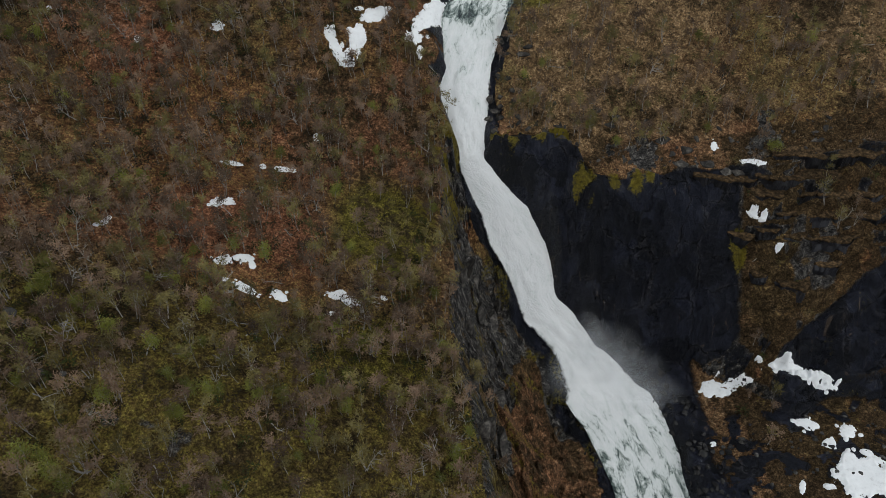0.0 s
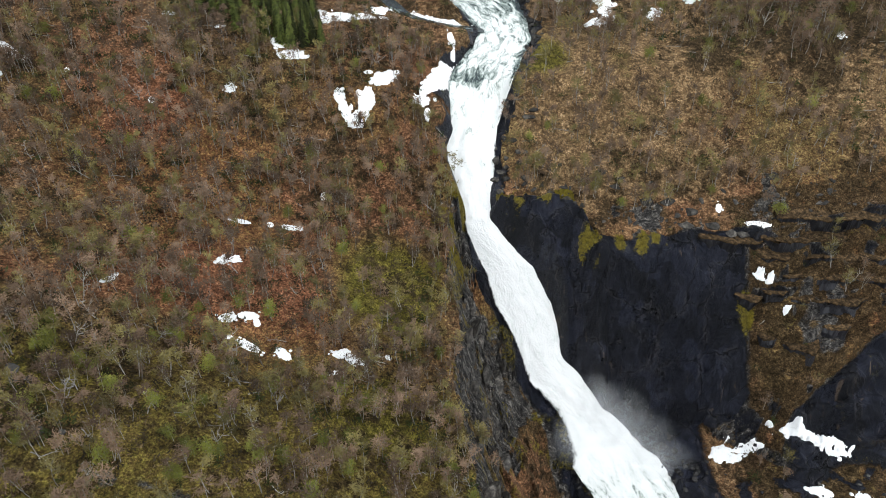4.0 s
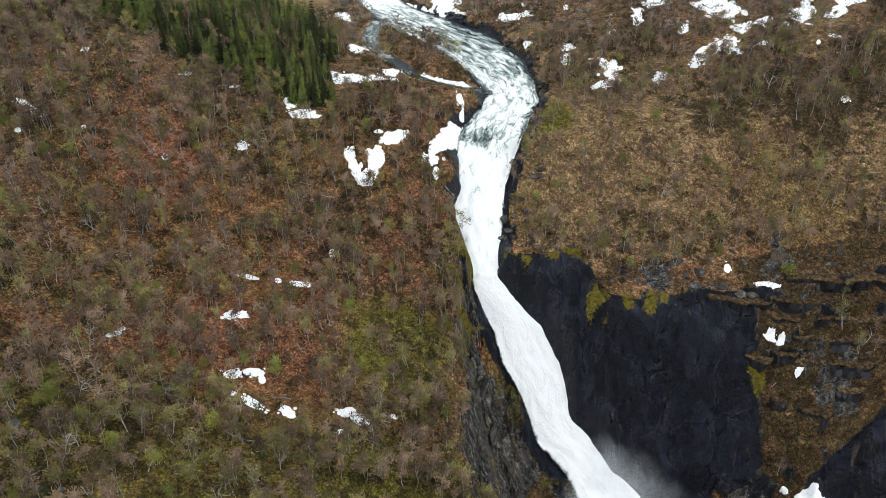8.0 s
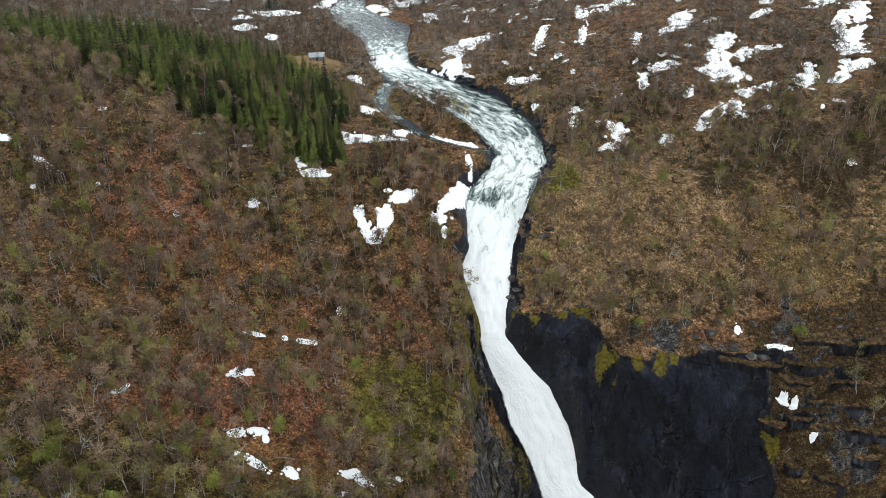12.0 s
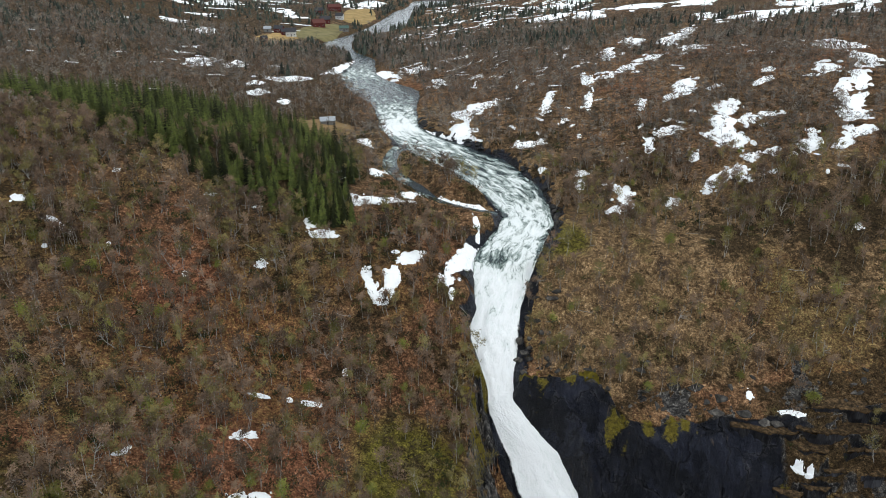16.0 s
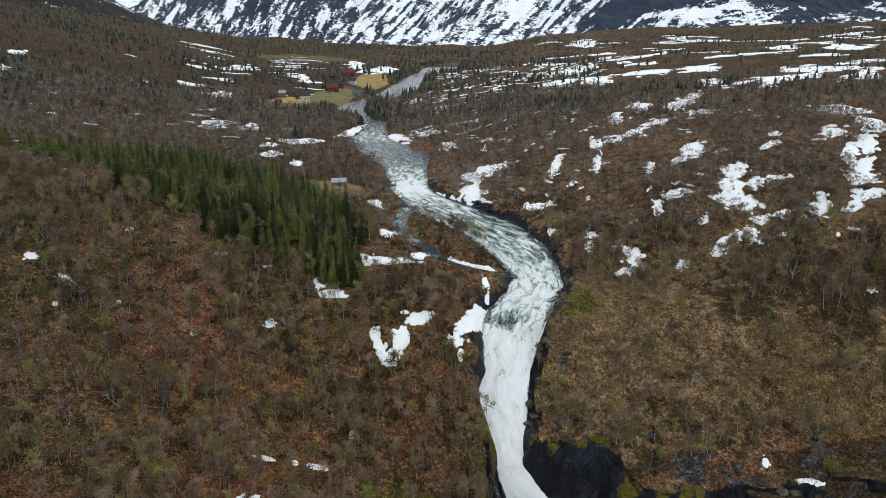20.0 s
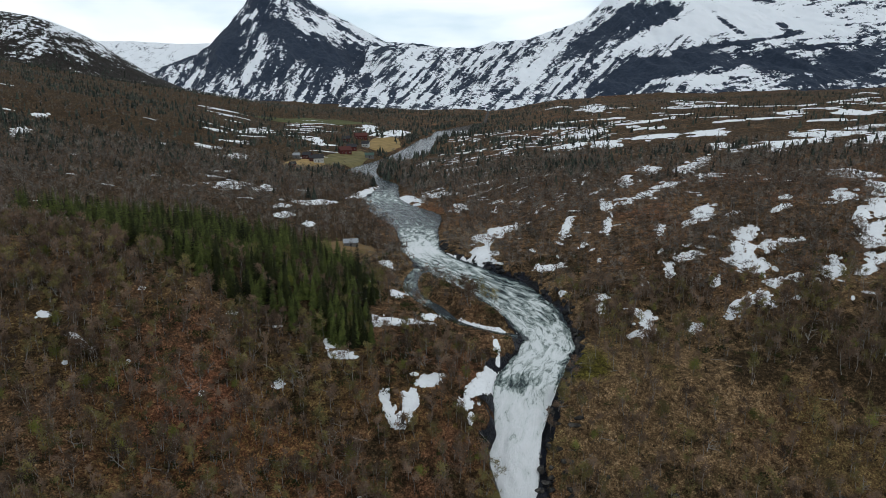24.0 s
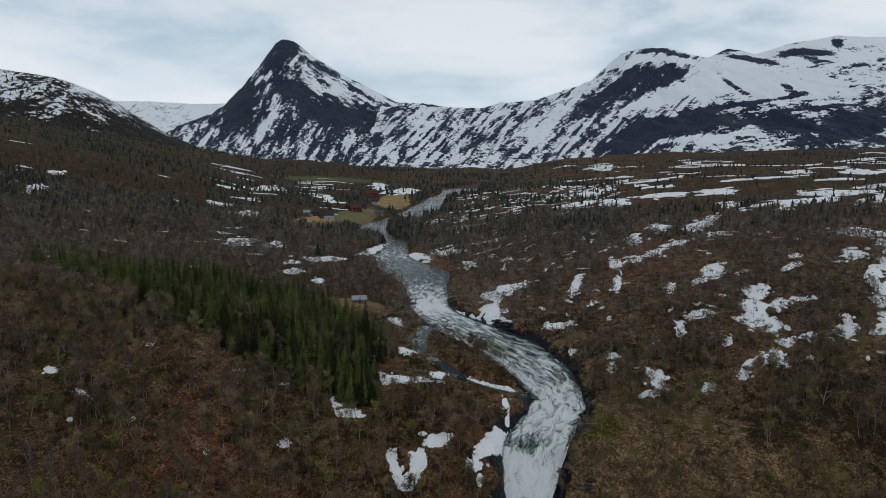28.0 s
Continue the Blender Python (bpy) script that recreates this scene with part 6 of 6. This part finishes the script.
def ledge(x0, y0, x1, y1, z, tall_, deep, seed):
    """A long stratum of dark rock that juts from the slope, with turf on its top. Its face is painted black for
    undercut shade.
    """
    rng_ = np.random.default_rng(seed)
    long = math.hypot(x1 - x0, y1 - y0)
    n = max(int(long / 0.3), 12)
    t = np.linspace(0, 1, n)
    ends = np.clip(np.minimum(t, 1 - t) * 6, 0.15, 1)
    front = deep * ends * (0.75 + 0.6 * fbm(t * long, 0 * t, 5, 4, seed, 0.6))
    up = tall_ * ends * (0.8 + 0.5 * fbm(t * long, 0 * t + 9, 6, 3, seed + 1, 0.6))
    wave = 0.7 * fbm(t * long, 0 * t + 3, 12, 3, seed + 2)
    # section: back low, front low, front middle, front top, back top
    sect_y = np.stack([0 * t + 2.5, -front * 1.08, -front * (1.0 + 0.08 * np.sin(t * 40)), -front, 0 * t + 2.5], 0)
    sect_z = np.stack([-up, -up, -up * 0.45, 0 * t, 0 * t + 1.0], 0)
    root = new("rock_ledge")
    X_, Y_, Z_ = np.broadcast_to(t * long - long / 2, sect_y.shape), sect_y + wave + 1.1 * fbm(np.broadcast_to(t * long, sect_y.shape), sect_z * 2, 3.0, 5, seed + 5, 0.7), sect_z + 0.2 * fbm(np.broadcast_to(t * long, sect_y.shape), sect_y * 3, 2, 3, seed + 3)
    sheet("rock_face", X_[:4], Y_[:4], Z_[:4], SHADED_CRAG, None, False).parent = root
    turf_y = np.stack([-front + 0.1, -front - 0.05, -front * 0.3 + 0.3, 0 * t + 2.5], 0) + wave + 0.9 * fbm(t * long, 0 * t, 2.2, 5, seed + 6, 0.7)
    turf_z = np.stack([0 * t - 0.25, 0 * t + 0.12, 0 * t + 0.35, 0 * t + 1.0], 0) + 0.45 * fbm(np.broadcast_to(t * long, turf_y.shape), turf_y * 2, 2, 4, seed + 4, 0.65)
    sheet("turf", np.broadcast_to(t * long - long / 2, turf_y.shape), turf_y, turf_z, TURF, None, True).parent = root
    root.matrix_basis = pose((x0 + x1) / 2, (y0 + y1) / 2, z, 0, 0, math.degrees(math.atan2(y1 - y0, x1 - x0)))
    return tagged(root, "dark rock ledge, its face blackened for shade, with withered turf along its top", "rock ledge", "ledges beside the black cliff")


for k, (x0, y0, x1, y1, z, tall_, deep) in enumerate(((104, 160, 136, 157, 67.2, 2.6, 1.8), (83, 159.5, 101, 156, 62.0, 2.2, 1.4), (99, 156, 122, 152.5, 63.0, 2.0, 1.6), (96.5, 153, 116, 151.5, 59.4, 2.4, 1.8), (113, 152, 134, 149, 59.0, 2.0, 1.6), (103, 149, 121, 147, 55.3, 1.8, 1.4), (117, 147.5, 134, 146, 54.6, 2.2, 1.6), (105.5, 144.3, 126, 142, 50.4, 2.0, 1.6), (103, 137.8, 112, 135.3, 40.3, 2.4, 1.6), (92.6, 152, 97, 145, 49, 2.0, 1.2), (112, 139, 121, 138, 44.8, 1.3, 1.1), (98, 147, 105, 145.5, 52, 1.2, 1.0), (97, 141, 102, 139.5, 41, 1.4, 1.1))):
    ledge(x0, y0 + 0.8, x1, y1 + 0.8, z + 0.5, tall_ * 2.4, deep * 1.9, 700 + 7 * k)

# ---- the farm ----
def paint(name, colour, rough=0.7):
    return plain(name, [(0.3, tuple(v * 0.8 for v in colour)), (0.7, tuple(v * 1.15 for v in colour))], 1.5, rough)


RED, WHITE, GREY_WOOD = paint("red_paint", (0.085, 0.016, 0.014)), paint("white_paint", (0.45, 0.45, 0.44)), paint("grey_boards", (0.16, 0.15, 0.14))
SLATE, TIN, GREEN_ROOF, RED_ROOF = paint("dark_roof", (0.035, 0.035, 0.04)), paint("tin_roof", (0.30, 0.32, 0.34), 0.4), paint("green_roof", (0.06, 0.10, 0.085)), paint("red_roof", (0.09, 0.03, 0.024))
GLASS, _n, _l, _b = material("window_glass", 0.05, spec=0.6)
_b.inputs["Base Color"].default_value = (0.02, 0.025, 0.03, 1)


def part(name, bm, mat, parent, label=""):
    me = bpy.data.meshes.new(name)
    bm.to_mesh(me)
    bm.free()
    me.materials.append(mat)
    ob = new(name, me)
    ob.parent = parent
    return tagged(ob, label)


def box(x0, x1, y0, y1, z0, z1):
    bm = bmesh.new()
    bmesh.ops.create_cube(bm, size=1.0)
    for v in bm.verts:
        v.co = Vector(((x0 + x1) / 2 + v.co.x * (x1 - x0), (y0 + y1) / 2 + v.co.y * (y1 - y0), (z0 + z1) / 2 + v.co.z * (z1 - z0)))
    return bm


def house(x, y, turn, long, wide, eaves, ridge_, wall, roof, label, windows=4, chimney=True, category="house"):
    """A gabled wooden building: walls, roof, windows, door and chimney."""
    root = new("house" if category == "house" else category)
    bm = bmesh.new()
    a, b = long / 2, wide / 2
    base = [bm.verts.new(c) for c in ((-a, -b, -1.5), (a, -b, -1.5), (a, b, -1.5), (-a, b, -1.5))]
    top = [bm.verts.new(c) for c in ((-a, -b, eaves), (a, -b, eaves), (a, b, eaves), (-a, b, eaves))]
    g0, g1 = bm.verts.new((-a, 0, ridge_)), bm.verts.new((a, 0, ridge_))
    for k in range(4):
        if k in (0, 2):
            bm.faces.new((base[k], base[(k + 1) % 4], top[(k + 1) % 4], top[k]))
    bm.faces.new((base[1], base[2], top[2], g1, top[1]))
    bm.faces.new((base[3], base[0], top[0], g0, top[3]))
    part("wall", bm, wall, root)
    for side in (-1, 1):
        bm = bmesh.new()
        over, fall = 0.45, (ridge_ - eaves) / b
        pts = [(-a - over, 0, ridge_ + 0.05), (a + over, 0, ridge_ + 0.05), (a + over, side * (b + over), eaves - over * fall + 0.05), (-a - over, side * (b + over), eaves - over * fall + 0.05)]
        low_ = [bm.verts.new(c) for c in pts]
        high_ = [bm.verts.new((c[0], c[1], c[2] + 0.22)) for c in pts]
        bm.faces.new(low_)
        bm.faces.new(high_)
        for k in range(4):
            bm.faces.new((low_[k], low_[(k + 1) % 4], high_[(k + 1) % 4], high_[k]))
        part("roof", bm, roof, root)
    for side in (-1, 1):
        for k in range(windows):
            cx = -a + (k + 0.5) * long / windows
            w = part("window", box(cx - 0.55, cx + 0.55, side * b - 0.06, side * b + 0.06, 1.0, 2.2), WHITE, root)
            part("pane", box(cx - 0.42, cx + 0.42, side * b - 0.09, side * b + 0.09, 1.12, 2.08), GLASS, w)
    part("door", box(-0.5, 0.5, -b - 0.08, -b + 0.05, 0.0, 2.05), GREY_WOOD if wall is not GREY_WOOD else SLATE, root)
    if chimney:
        part("chimney", box(long * 0.12, long * 0.12 + 0.7, -0.35, 0.35, ridge_ - 0.4, ridge_ + 0.9), GREY_WOOD, root)
    root.matrix_basis = pose(x, y, float(height(x, y)[0]) + 0.35, 0, 0, turn) @ Matrix.Scale(0.85, 4)
    return tagged(root, label, category, "buildings of the farm")


house(-92, 586, 12, 9, 7, 4.2, 7.2, WHITE, SLATE, "white-painted wooden farmhouse with a dark roof", 3)
house(-97, 590, 20, 7, 6, 3.0, 5.2, RED, SLATE, "small red-painted wooden outhouse with a dark roof", 2, False)
house(-104, 604, -10, 8, 6, 3.2, 5.6, RED, SLATE, "red-painted wooden house at the top of the hay meadow", 2)
house(-78, 646, 25, 12, 8, 4.0, 7.4, RED, RED_ROOF, "large red-painted wooden barn", 3, False, "barn")
house(-75, 672, 10, 10, 7, 4.2, 7.0, RED, SLATE, "dark red wooden house with a dark roof", 3)
house(-56, 640, 5, 9, 6, 3.0, 5.0, GREY_WOOD, GREEN_ROOF, "grey wooden shed with a green roof", 2, False, "shed")
house(-79, 800, 15, 15, 9, 4.2, 7.5, RED, RED_ROOF, "long red farmhouse with a red roof", 4)
house(-66, 716, -12, 8, 6, 3.6, 6.2, WHITE, SLATE, "small white house above the lake", 2)
house(-90, 760, 6, 9, 7, 3.8, 6.6, RED, SLATE, "red house among the trees above the meadow", 3)
house(-107, 556, 30, 5, 4, 2.6, 4.4, RED, SLATE, "small red hut at the field's edge", 1, False, "hut")
house(-112, 600, 0, 6, 5, 2.8, 4.6, GREY_WOOD, TIN, "small grey hut with a tin roof among the trees", 1, False, "hut")
house(-36, 309, 8, 7, 4.5, 2.0, 3.4, GREY_WOOD, TIN, "weathered grey boathouse with a pale tin roof by the river", 1, False, "shed")


# ---- grass of the farm ----
def meadow(name, cx, cy, a, b, turn, colour, label):
    u, v = np.meshgrid(np.linspace(0, 1, 24), np.linspace(0, 2 * np.pi, 49), indexing="ij")
    c, s = math.cos(radians(turn)), math.sin(radians(turn))
    edge = 1 + 0.25 * fbm(np.cos(v) * 2, np.sin(v) * 2, 1.0, 3, int(cx * cx) % 97)
    lx, ly = u * edge * a * np.cos(v), u * edge * b * np.sin(v)
    mx, my = cx + lx * c - ly * s, cy + lx * s + ly * c
    mz = height(mx.ravel(), my.ravel()).reshape(mx.shape) + 0.5 - 1.3 * step(0.92, 1.0, u)
    m = plain(name, [(0.3, tuple(q * 0.7 for q in colour)), (0.7, tuple(q * 1.3 for q in colour))], 0.12, 0.95, 0.1)
    tagged(sheet(name, mx, my, mz, m), label, "meadow", kind="structure")


meadow("meadow_yellow", -101, 570, 15, 36, -8, (0.33, 0.225, 0.095), "withered yellow hay meadow by the farm")
meadow("meadow_green", -74, 624, 17, 52, -8, (0.15, 0.128, 0.058), "greening meadow between the farm buildings")
meadow("meadow_brown", -52, 770, 20, 80, 0, (0.27, 0.185, 0.075), "withered meadow beside the lake")
meadow("meadow_far", -175, 1110, 95, 42, 5, (0.085, 0.09, 0.035), "wide green hay field at the end of the valley")
meadow("meadow_bank", -40, 300, 18, 15, 20, (0.19, 0.125, 0.060), "withered brown grass round the boathouse")
